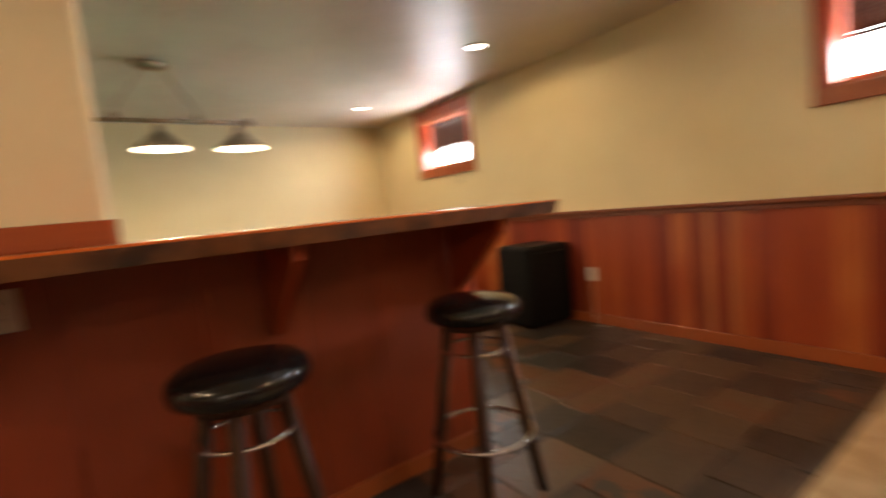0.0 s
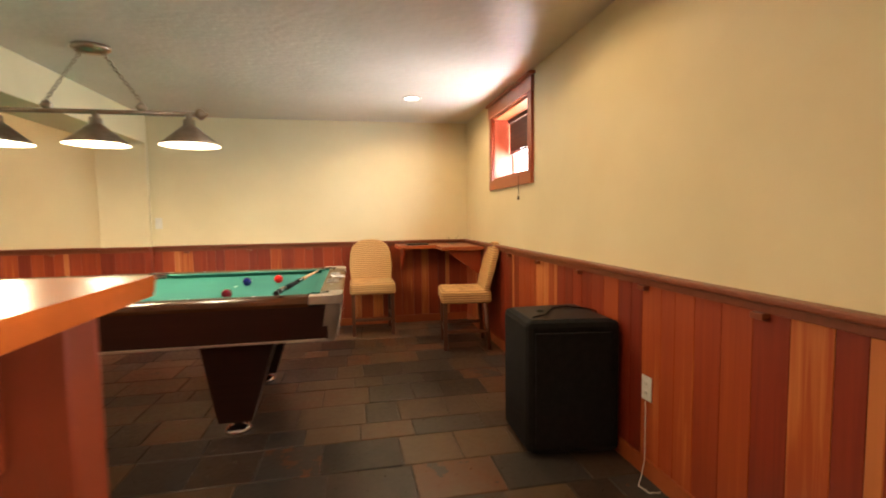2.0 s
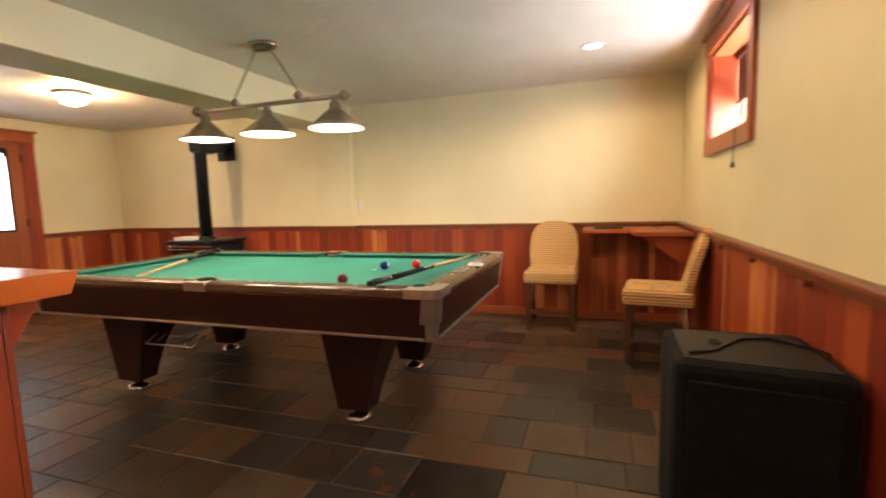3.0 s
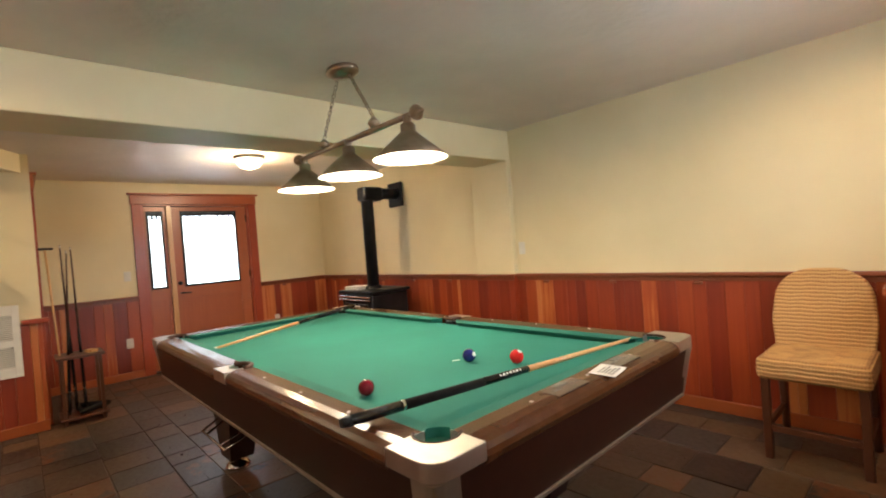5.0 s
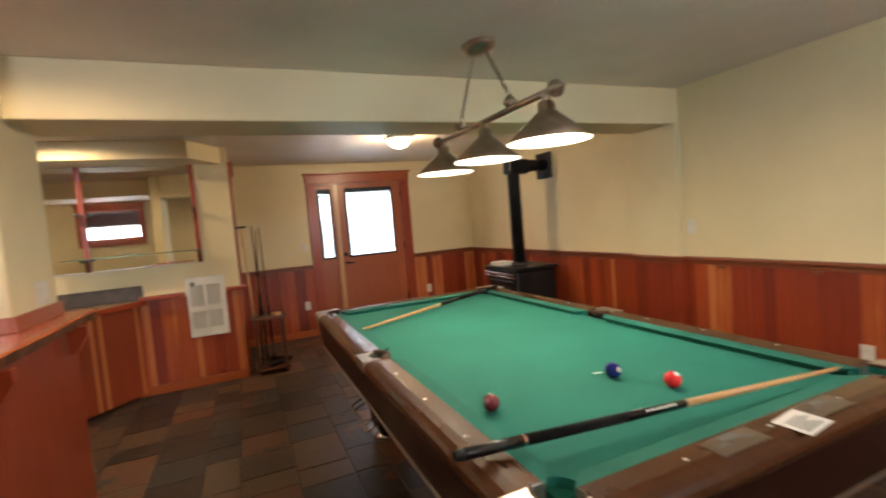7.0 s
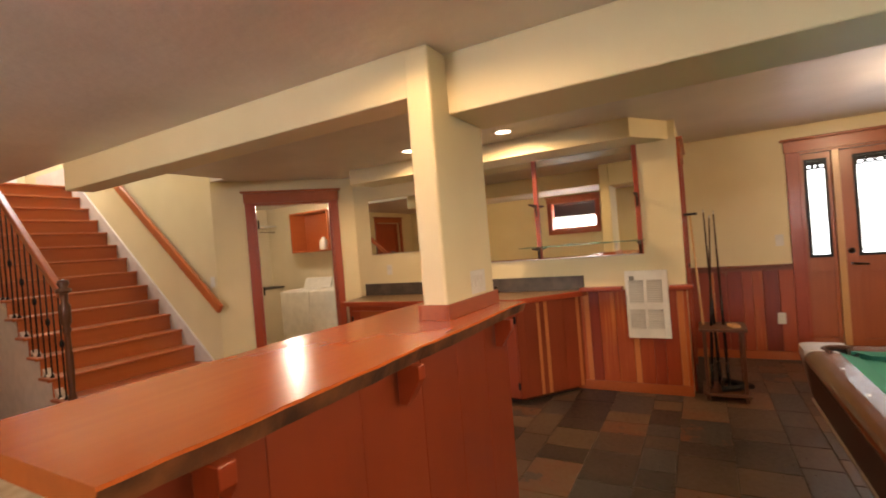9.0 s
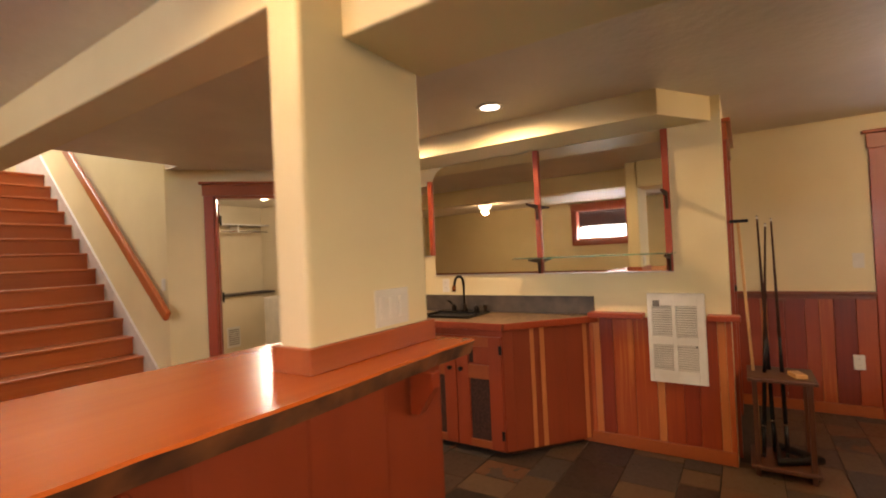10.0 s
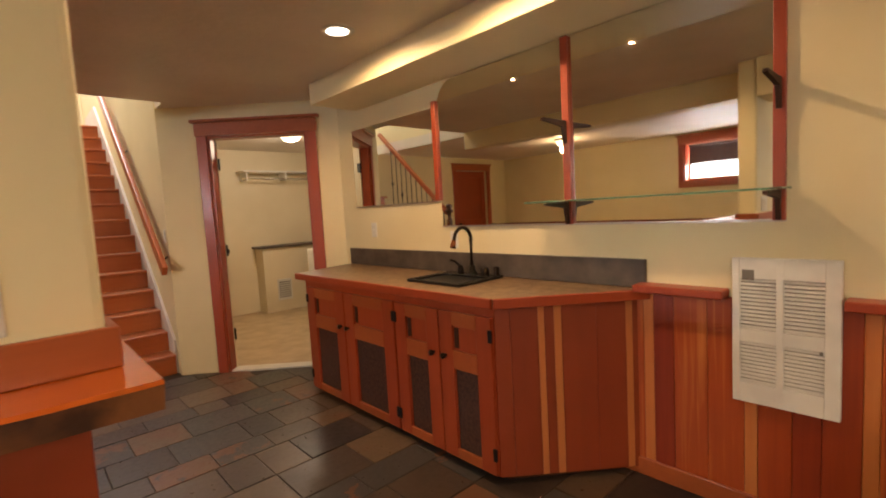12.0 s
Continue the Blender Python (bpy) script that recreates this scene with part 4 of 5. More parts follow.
def cue(a, b2, label, grip_dark=True, cat_group="pool cues", shaft=M_CUEWOOD, girth=1.0):
    """A pool cue from its butt a to its tip b2."""
    a, b2 = Vector(a), Vector(b2)
    o = thing("pool_cue", label, "pool cue", cat_group)

    def seg(f0, f1, r0, r1, name, material, lab=""):
        part(name, tube([a.lerp(b2, f0), a.lerp(b2, f1)], r0 * girth, 14, r1 * girth), material, o, lab)

    seg(0.0, 0.018, 0.012, 0.0155, "bumper", M_BLACK)
    seg(0.018, 0.13, 0.0155, 0.015, "butt", M_VINYL, "glossy black butt")
    seg(0.13, 0.136, 0.0153, 0.0153, "ring", M_CHROME)
    seg(0.136, 0.35, 0.0148, 0.0138, "grip", M_CARPET, "dark wrapped grip")
    seg(0.35, 0.50, 0.0138, 0.0115, "forearm", M_VINYL if grip_dark else M_DARKWOOD)
    seg(0.50, 0.985, 0.0113, 0.0066, "shaft", shaft, "tapered wooden shaft")
    seg(0.985, 0.995, 0.0067, 0.0066, "ferrule", M_PAPER)
    seg(0.995, 1.0, 0.0066, 0.0055, "tip", M_SLOT)
    return o


c1 = cue((1.50, 3.02, 0.842), (1.615, 4.44, 0.800), "two-piece pool cue with black butt lying on table")
a, b2 = Vector((1.50, 3.02, 0.842)), Vector((1.615, 4.44, 0.800))
for i in range(7):
    f = 0.40 + i * 0.011
    p = a.lerp(b2, f) + Vector((0.0095, 0, 0.0090))
    part("script_mark", box(-0.0035, 0.0035, -0.004, 0.005, -0.0004, 0.0006, 0, Matrix.Translation(p) @ pose(0, 0, 0, 0, 42, -20 if i % 2 else 15)), M_PAPER, c1, "small white script marks")
cue((-0.78, 4.47, 0.832), (-0.20, 3.20, 0.800), "pool cue lying across the far end of table")
part_p = thing("paper_note", "small white instruction card taped to the rail", "paper note")
part("sheet", box(-0.045, 0.045, -0.06, 0.06, 0, 0.0012, 0, pose(1.785, 3.87, TZ + 0.001, 0, 2, 8)), M_PAPER, part_p)
for i in range(6):
    part("text_line", box(-0.003, 0.003, -0.045, 0.03 + 0.012 * (i % 3 - 1), 0, 0.0004, 0, pose(1.785 - 0.03 + i * 0.012, 3.87, TZ + 0.0026, 0, 2, 8)), M_SLOT, part_p)
chalk = thing("chalk_mark", "short white chalk stroke on green cloth", "chalk mark")
part("stroke", box(-0.018, 0.018, -0.004, 0.004, 0, 0.001, 0, pose(1.13, 3.79, TZ - 0.0345, 0, 0, 70)), M_PAPER, chalk)

# ---- stove ----
st = thing("wood_stove", "black freestanding stove with a flue pipe to wall", "stove")
SX0, SX1, SY0, SY1 = -2.22, -1.55, 5.14, 5.68
part("body", box(SX0 + 0.03, SX1 - 0.03, SY0 + 0.03, SY1 - 0.02, 0.16, 0.80, 0.02), M_BLACK, st)
part("top_plate", box(SX0, SX1, SY0, SY1, 0.80, 0.84, 0.015), M_BLACK, st)
part("bright_strip", box(SX0 + 0.02, SX1 - 0.02, SY0 - 0.008, SY0 + 0.004, 0.765, 0.785, 0.003), M_CHROME, st)
part("bright_strip", box(SX0 + 0.02, SX1 - 0.02, SY0 - 0.008, SY0 + 0.004, 0.735, 0.75, 0.003), M_CHROME, st)
part("fire_door", box(SX0 + 0.10, SX1 - 0.10, SY0 + 0.005, SY0 + 0.04, 0.28, 0.70, 0.012), M_BRONZE, st)
part("door_glass", box(SX0 + 0.15, SX1 - 0.15, SY0, SY0 + 0.012, 0.34, 0.64, 0.004), M_VINYL, st)
for x in (SX0 + 0.08, SX1 - 0.08):
    for y in (SY0 + 0.08, SY1 - 0.08):
        part("leg", lathe([(0.02, 0), (0.026, 0.02), (0.018, 0.08), (0.03, 0.17)], 14, pose(x, y, 0)), M_BLACK, st)
part("flue_pipe", lathe([(0.068, 0.838), (0.068, 1.85), (0.0685, 1.855)], 28, pose(-1.90, 5.42, 0)), M_BLACK, st)
part("flue_collar", lathe([(0.095, 0.84), (0.09, 0.87), (0.07, 0.875)], 28, pose(-1.90, 5.42, 0), closed=False), M_BLACK, st)
part("flue_elbow", box(-1.985, -1.815, 5.335, 5.60, 1.84, 2.00, 0.03), M_BLACK, st)
part("flue_outlet", tube([(-1.90, 5.55, 1.93), (-1.90, 5.84, 1.93)], 0.065, 24), M_BLACK, st)
part("wall_plate", box(-2.06, -1.80, 5.84, 5.876, 1.78, 2.07, 0.01), M_BLACK, st)
st2 = thing("magazine_stack", "short stack of paper on the stove top", "papers")
for i in range(3):
    part("sheet_stack", box(-0.12, 0.12, -0.09, 0.09, 0, 0.012, 0.002, pose(-2.05, 5.30, 0.841 + i * 0.0125, 0, 0, 5 * i)), M_PAPER, st2)

# ---- cue rack ----
rk = thing("cue_rack", "small wooden floor rack holding pool cues", "cue rack", m=pose(-2.60, 2.78, 0))
for x in (-0.13, 0.13):
    for y in (-0.13, 0.13):
        part("post", box(x - 0.013, x + 0.013, y - 0.013, y + 0.013, 0.0, 0.555, 0.003), M_CHAIRLEG, rk)
part("top_board", box(-0.165, 0.165, -0.165, 0.165, 0.555, 0.578, 0.005), M_CHAIRLEG, rk)
part("base_board", box(-0.165, 0.165, -0.165, 0.165, 0.045, 0.068, 0.005), M_CHAIRLEG, rk)
for dx, dy, lx, ly, h in ((-0.09, -0.04, 0.05, -0.03, 1.45), (0.02, -0.10, -0.04, 0.07, 1.40), (-0.04, 0.02, 0.0, -0.02, 1.43)):
    cue((-2.60 + dx, 2.78 + dy, 0.07), (-2.60 + dx + lx, 2.78 + dy + ly, h + 0.08), "pool cue standing upright in rack", True, "cues in the rack", M_DARKWOOD, 0.8)
br = thing("bridge_stick", "bridge stick with crosshead standing in rack", "bridge stick")
part("shaft", tube([(-2.63, 2.67, 0.07), (-2.63, 2.61, 1.50)], 0.009, 10), M_CUEWOOD, br)
part("crosshead", box(-0.012, 0.012, -0.05, 0.05, -0.008, 0.012, 0.004, pose(-2.63, 2.615, 1.50)), M_BLACK, br)
bx = thing("chalk_box", "small box of chalk on rack top", "chalk box")
part("carton", box(-0.05, 0.05, -0.03, 0.03, 0.0, 0.025, 0.003, pose(-2.54, 2.86, 0.579, 0, 0, 20)), M_CUEWOOD, bx)
tri = thing("ball_rack", "black plastic ball triangle on lower board", "ball rack")
part("frame", tube([(-2.60 + 0.15 * math.cos(radians(q)), 2.82 + 0.13 * math.sin(radians(q)), 0.095) for q in (90, 210, 330)], 0.024, 8, loop=True), M_BLACK, tri)

# ---- wall heater ----
ht = thing("wall_heater", "white louvred electric wall heater", "heater")
HX, HY0, HY1, HZ0, HZ1 = SINK + 0.014, 2.08, 2.415, 0.483, 1.06
hm = pose(HX, HY0, HZ0, 0, 0, 90)
hw, hh = HY1 - HY0, HZ1 - HZ0
part("back_pan", box(0.02, hw - 0.02, -0.012, 0.0, 0.02, hh - 0.02, 0, hm), M_PAN, ht)
for x0, x1 in ((0, 0.026), (0.145, 0.168), (hw - 0.046, hw)):
    part("frame_bar", box(x0, x1, -0.028, 0.0, 0.0, hh, 0.003, hm), M_WHITE, ht)
for z0, z1 in ((0, 0.08), (0.245, 0.298), (hh - 0.08, hh)):
    part("frame_bar", box(0.026, hw - 0.046, -0.027, 0.0, z0, z1, 0.002, hm), M_WHITE, ht)
for z0, z1 in ((0.08, 0.245), (0.298, hh - 0.08)):
    n = int((z1 - z0) / 0.0145)
    for x0, x1 in ((0.026, 0.145), (0.168, hw - 0.046)):
        for i in range(n):
            part("louvre", box(x0, x1, -0.0065, 0.0065, -0.001, 0.001, 0, hm @ pose(0, -0.018, z0 + (i + 0.5) * (z1 - z0) / n, 35)), M_WHITE, ht)
part("badge", box(0.035, 0.075, -0.030, -0.026, hh - 0.085, hh - 0.045, 0.001, hm), M_SLOT, ht)
part("thermostat_hole", lathe([(0.006, 0), (0.006, 0.002)], 12, hm @ pose(hw - 0.055, -0.027, 0.24, 90)), M_SLOT, ht)

# ---- sink cabinets and counter ----
CX = -2.01


def cab_door(parent, y0, y1, knob_left):
    m = pose(CX, y0, 0, 0, 0, 90)
    w = y1 - y0
    e = 0.095 if w < 0.45 else 0.108
    z0, z1, zr = 0.045, 0.805, 0.515
    d = part("door", box(0.0, e, -0.022, 0, z0, z1, 0.003, m), M_TRIM, parent)
    part("stile", box(w - e, w, -0.022, 0, z0, z1, 0.003, m), M_TRIM, d)
    for a, c in ((z0, 0.095), (zr, 0.61), (0.735, z1)):
        part("rail", box(e, w - e, -0.022, 0, a, c, 0.002, m), M_TRIM_X, d)
    part("upper_panel", box(e, w - e, -0.009, 0, 0.61, 0.735, 0, m), M_TRIM, d)
    part("slot", box(e + 0.006, e + 0.036, -0.0115, -0.008, 0.622, 0.725, 0, m), M_DARKWOOD, d)
    part("mesh_panel", box(e, w - e, -0.008, 0, 0.095, zr, 0, m), M_MESH, d, "dark woven mesh panel")
    for x in (e, w - e - 0.006):
        part("panel_bead", box(x, x + 0.006, -0.014, -0.008, 0.095, zr, 0.001, m), M_TRIM, d)
    kx = 0.040 if knob_left else w - 0.040
    part("knob", lathe([(0.008, 0), (0.007, 0.012), (0.016, 0.018), (0.014, 0.028), (0.0, 0.031)], 16, m @ pose(kx, -0.022, 0.575, 90), closed=False), M_BRONZE, d, "dark bronze knob")
    hx2 = w - 0.004 if knob_left else 0.004
    for z in (0.12, 0.69):
        part("hinge", box(hx2 - 0.010, hx2 + 0.010, -0.030, -0.018, z, z + 0.06, 0.002, m), M_BLACK, d)


for y0, y1, mid in ((-0.60, 0.51, -0.04), (0.51, 1.252, 0.887)):
    cb = thing("base_cabinet", "reddish fir cabinet with mesh-panelled doors", "cabinet", "cabinets under the sink")
    part("body", box(SINK, CX, y0, y1 - 0.001, 0.035, 0.855), M_TRIM, cb)
    part("toe_kick", box(SINK, CX - 0.06, y0, y1 - 0.001, 0, 0.035), M_DARKWOOD, cb)
    cab_door(cb, max(y0, -0.555) + 0.008, mid - 0.004, False)
    cab_door(cb, mid + 0.004, y1 - 0.008, True)
# slanted end of the cabinets with upright boards
E0, E1 = Vector((CX + 0.0, 1.252, 0)), Vector((SINK + 0.014, 1.685, 0))
ec = thing("end_cabinet", "slanted cabinet end of upright fir boards", "cabinet")
part("body", prism([(SINK, 1.252), (CX - 0.02, 1.252), (SINK + 0.014, 1.665)], 0.82, pose(0, 0, 0.035)), M_TRIM, ec)
part("toe_kick", prism([(SINK, 1.252), (CX - 0.06, 1.252), (SINK + 0.014, 1.62)], 0.035), M_DARKWOOD, ec)
em = Matrix.Translation(E0) @ Matrix.Rotation(math.atan2(E1.y - E0.y, E1.x - E0.x) + math.pi, 4, "Z") @ pose(-(E1 - E0).length, 0, 0)
el = (E1 - E0).length
x = 0.0
for i, w in enumerate((0.025, 0.032, 0.14, 0.165, 0.035, 0.045, 0.03, 0.13, 0.12)):
    w = min(w, el - x)
    if w > 0.005:
        part("board", box(x + 0.0005, x + w - 0.0005, -0.012, 0.0, 0.035, 0.855, 0.001, em), M_SAP if i in (1, 4, 6) else M_BARFRONT, ec)
    x += w
part("base_trim", box(0, el, -0.022, -0.012, 0.03, 0.085, 0.002, em), M_TRIM_X, ec)
ct = thing("countertop", "brown stone-look counter with wood edge and slate splash", "countertop")
co_pts = [(SINK, -0.80), (CX + 0.03, -0.66), (CX + 0.03, 1.265), (SINK, 1.735)]
part("slab", prism(co_pts, 0.038, pose(0, 0, 0.862), 0.004), M_COUNTER, ct)
part("wood_edge", box(CX + 0.03, CX + 0.052, -0.665, 1.27, 0.855, 0.902, 0.004), M_TRIM, ct)
q0, q1 = Vector((CX + 0.03, 1.27, 0.855)), Vector((SINK + 0.01, 1.735, 0.855))
part("wood_edge", box(0, (q1 - q0).length, -0.022, 0.0, 0, 0.047, 0.004, Matrix.Translation(q0) @ Matrix.Rotation(math.atan2(q1.y - q0.y, q1.x - q0.x), 4, "Z")), M_TRIM, ct)
part("backsplash", box(SINK, SINK + 0.022, -0.77, 1.727, 0.902, 1.035, 0.003), M_SPLASH, ct)
sk = thing("sink", "black drop-in bar sink set in counter", "sink")
for x0, x1, y0, y1 in ((-2.49, -2.40, 0.48, 0.92), (-2.145, -2.12, 0.48, 0.92), (-2.40, -2.145, 0.48, 0.515), (-2.40, -2.145, 0.885, 0.92)):
    part("rim", box(x0, x1, y0, y1, 0.900, 0.917, 0.005), M_VINYL, sk)
part("basin", box(-2.405, -2.14, 0.51, 0.89, 0.900, 0.904, 0.001), M_BLACK, sk, "glossy black basin")
fa = thing("faucet", "oil-rubbed bronze gooseneck faucet with copper spout", "faucet")
part("base", lathe([(0.03, 0), (0.03, 0.012), (0.02, 0.025), (0.017, 0.06)], 18, pose(-2.460, 0.70, 0.91)), M_BRONZE, fa)
part("neck", tube([(-2.460, 0.70, 0.95), (-2.460, 0.70, 1.13)] + [(-2.39 - 0.07 * math.cos(radians(q)), 0.70, 1.13 + 0.07 * math.sin(radians(q))) for q in range(15, 166, 15)] + [(-2.315, 0.70, 1.11)], 0.011, 12), M_BRONZE, fa)
part("spout", tube([(-2.316, 0.70, 1.13), (-2.305, 0.70, 1.085)], 0.014, 12, 0.018), M_COPPER, fa, "copper spout tip")
for y in (0.60, 0.81):
    part("handle_base", lathe([(0.022, 0), (0.02, 0.03), (0.012, 0.05)], 14, pose(-2.460, y, 0.91)), M_BRONZE, fa)
part("lever", tube([(-2.460, 0.60, 0.955), (-2.430, 0.58, 0.99), (-2.400, 0.57, 1.0)], 0.007, 8), M_BRONZE, fa)
part("sprayer", lathe([(0.018, 0), (0.016, 0.03), (0.02, 0.055), (0.0, 0.06)], 14, pose(-2.460, 0.89, 0.91), closed=False), M_BRONZE, fa)

# ---- mirrors ----
MZ0, MZ1 = 1.208, 2.132
MIR_X = SINK + 0.008
TO_WALL = Matrix(((0, 0, 1, 0), (1, 0, 0, 0), (0, 1, 0, 0), (0, 0, 0, 1)))
big = thing("wall_mirror", "large frameless mirror with fir uprights above the sink", "mirror")
arc = [(0.385 + 0.16 - 0.16 * math.sin(radians(q)), MZ1 - 0.16 + 0.16 * math.cos(radians(q))) for q in range(0, 91, 10)]
part("glass", prism([(0.385, MZ0), (1.345, MZ0), (1.345, MZ1)] + arc, 0.006, pose(SINK + 0.002, 0, 0) @ TO_WALL), M_MIRROR, big)
part("glass", box(SINK + 0.002, MIR_X, 1.347, 2.25, MZ0, MZ1), M_MIRROR, big)
for y0, y1, z0 in ((1.325, 1.365, MZ0 - 0.005), (2.21, 2.25, MZ0 - 0.005)):
    part("upright", box(SINK + 0.008, SINK + 0.030, y0, y1, z0, MZ1, 0.003), M_TRIM, big)
part("bottom_channel", box(SINK + 0.001, SINK + 0.013, 0.385, 2.25, MZ0 - 0.010, MZ0), M_ALU, big)
sm_ = thing("wall_mirror", "small frameless mirror beside the larger one", "mirror")
part("glass", box(SINK + 0.002, MIR_X, -0.64, 0.345, 1.375, 1.985), M_MIRROR, sm_)
part("upright", box(SINK + 0.002, SINK + 0.026, 0.345, 0.383, 1.375, 2.02, 0.003), M_TRIM, sm_)
part("bottom_channel", box(SINK + 0.001, SINK + 0.012, -0.64, 0.345, 1.366, 1.375), M_ALU, sm_)
gs = thing("glass_shelf", "green-edged glass shelf on dark brackets before mirror", "shelf")
part("pane", box(SINK + 0.035, SINK + 0.20, 1.20, 2.27, 1.318, 1.326, 0.001), M_SHELFGLASS, gs)
for y in (1.345, 2.23):
    for z in (1.316, 1.72):
        part("bracket", prism([(0, 0), (0.20, 0), (0.20, -0.012), (0.03, -0.03), (0.012, -0.11), (0, -0.11)], 0.016, Matrix.Translation((SINK + 0.030, y + 0.008, z)) @ Matrix(((1, 0, 0, 0), (0, 0, -1, 0), (0, 1, 0, 0), (0, 0, 0, 1)))), M_DARKWOOD, gs)


# ---- woven chairs ----
def woven_chair(m):
    c = thing("dining_chair", "tall woven seagrass chair with dark wooden legs", "chair", "woven chairs", m)
    part("seat", box(-0.235, 0.235, -0.24, 0.22, 0.43, 0.55, 0.03, seg=3), M_RATTAN, c, "woven tan seat")
    # backrest with rounded top, leaning back
    out = [(-0.215, 0.50), (0.215, 0.50), (0.235, 0.68), (0.225, 0.80)] + [(0.045 + 0.18 * math.cos(radians(q)), 0.80 + 0.175 * math.sin(radians(q))) for q in range(10, 91, 10)] + [(-0.045 + 0.18 * math.cos(radians(q)), 0.80 + 0.175 * math.sin(radians(q))) for q in range(90, 171, 10)] + [(-0.225, 0.80), (-0.235, 0.68)]
    bm = prism(out, 0.055, pose(0, 0.215, 0) @ UPRIGHT, 0.012)
    for v in bm.verts:
        v.co.y += max(0, v.co.z - 0.55) * 0.30 - 0.02
    part("backrest", bm, M_RATTAN, c, "woven tan rounded backrest")
    for x in (-0.20, 0.20):
        part("front_leg", box(x - 0.019, x + 0.019, -0.22, -0.182, 0.0, 0.44, 0.004), M_CHAIRLEG, c)
        part("back_leg", tube([(x, 0.16, 0.44), (x, 0.20, 0.0)], 0.02, 8), M_CHAIRLEG, c)
        part("side_stretcher", box(x - 0.011, x + 0.011, -0.19, 0.19, 0.16, 0.19, 0.003), M_CHAIRLEG, c)
    part("front_stretcher", box(-0.19, 0.19, -0.212, -0.19, 0.15, 0.18, 0.003), M_CHAIRLEG, c)
    return c


ch = woven_chair(pose(2.08, 5.55, 0))
copy_thing(ch, pose(2.92, 4.80, 0, 0, 0, -97))

# ---- corner counter ----
cc = thing("corner_counter", "small fir corner counter fixed to walls on brackets", "counter")
part("top", prism([(2.36, 5.862), (2.36, 5.42), (2.76, 5.42), (2.76, 5.08), (3.20, 5.08), (3.20, 5.862)], 0.035, pose(0, 0, 0.880), 0.004), M_TRIM_X, cc)
part("bracket", prism([(0, 0), (0, -0.26), (0.03, -0.26), (0.34, -0.03), (0.34, 0)], 0.03, Matrix.Translation((3.192, 5.20, 0.880)) @ Matrix(((-1, 0, 0, 0), (0, 0, 1, 0), (0, 1, 0, 0), (0, 0, 0, 1)))), M_TRIM, cc)
part("bracket", prism([(0, 0), (0, -0.26), (0.03, -0.26), (0.36, -0.03), (0.36, 0)], 0.03, Matrix.Translation((2.42, 5.85, 0.880)) @ Matrix(((0, 0, 1, 0), (-1, 0, 0, 0), (0, 1, 0, 0), (0, 0, 0, 1)))), M_TRIM, cc)
tr = thing("tray", "flat black tray on the corner counter", "tray")
part("dish", box(2.46, 2.70, 5.50, 5.66, 0.916, 0.930, 0.005), M_BLACK, tr)

wr = thing("wire_stand", "small bent wire stand on the corner counter", "wire stand")
part("base_wire", tube([(2.98 + 0.05 * math.cos(q * math.pi / 8), 5.60 + 0.05 * math.sin(q * math.pi / 8), 0.920) for q in range(16)], 0.003, 6, loop=True), M_CHROME, wr)
for dx in (-0.05, 0.05):
    part("upright_wire", tube([(2.98 + dx, 5.60, 0.920), (2.98 + dx * 0.6, 5.60, 0.97), (2.98 + dx * 1.3, 5.60, 1.0)], 0.003, 6), M_CHROME, wr)


# ---- loudspeaker ----
sp = thing("loudspeaker", "large black carpeted loudspeaker cabinet on the floor", "loudspeaker")
part("cabinet", prism([(2.735, 3.09), (2.725, 2.69), (3.192, 2.62), (3.192, 3.09)], 0.675, pose(0, 0, 0.02), 0.03), M_CARPET, sp)
part("top_panel", prism([(2.77, 3.055), (2.762, 2.722), (3.155, 2.664), (3.155, 3.055)], 0.006, pose(0, 0, 0.6935), 0.002), M_BLACK, sp)
part("grille", box(0.04, 0.42, -0.012, 0.004, 0.07, 0.64, 0.004, pose(2.725, 2.69, 0, 0, 0, -8.5)), M_CARPET, sp)
part("socket_cup", lathe([(0.0, 0.0), (0.016, 0.0), (0.02, 0.006), (0.022, 0.0)], 14, pose(2.88, 2.90, 0.70), closed=False), M_BLACK, sp)
for x, y in ((2.78, 3.04), (3.14, 3.04), (2.78, 2.77), (3.14, 2.72)):
    part("foot", lathe([(0.018, 0), (0.022, 0.021)], 12, pose(x, y, 0)), M_BLACK, sp)
cb = thing("cable", "thin black cable lying over the loudspeaker", "cable")
part("wire", tube([(2.78, 2.76, 0.704), (2.86, 2.80, 0.704), (2.97, 2.95, 0.704), (3.06, 2.98, 0.704), (3.15, 2.90, 0.704), (3.198, 2.88, 0.69), (3.200, 2.86, 0.5), (3.200, 2.84, 0.05)], 0.004, 6), M_BLACK, cb)


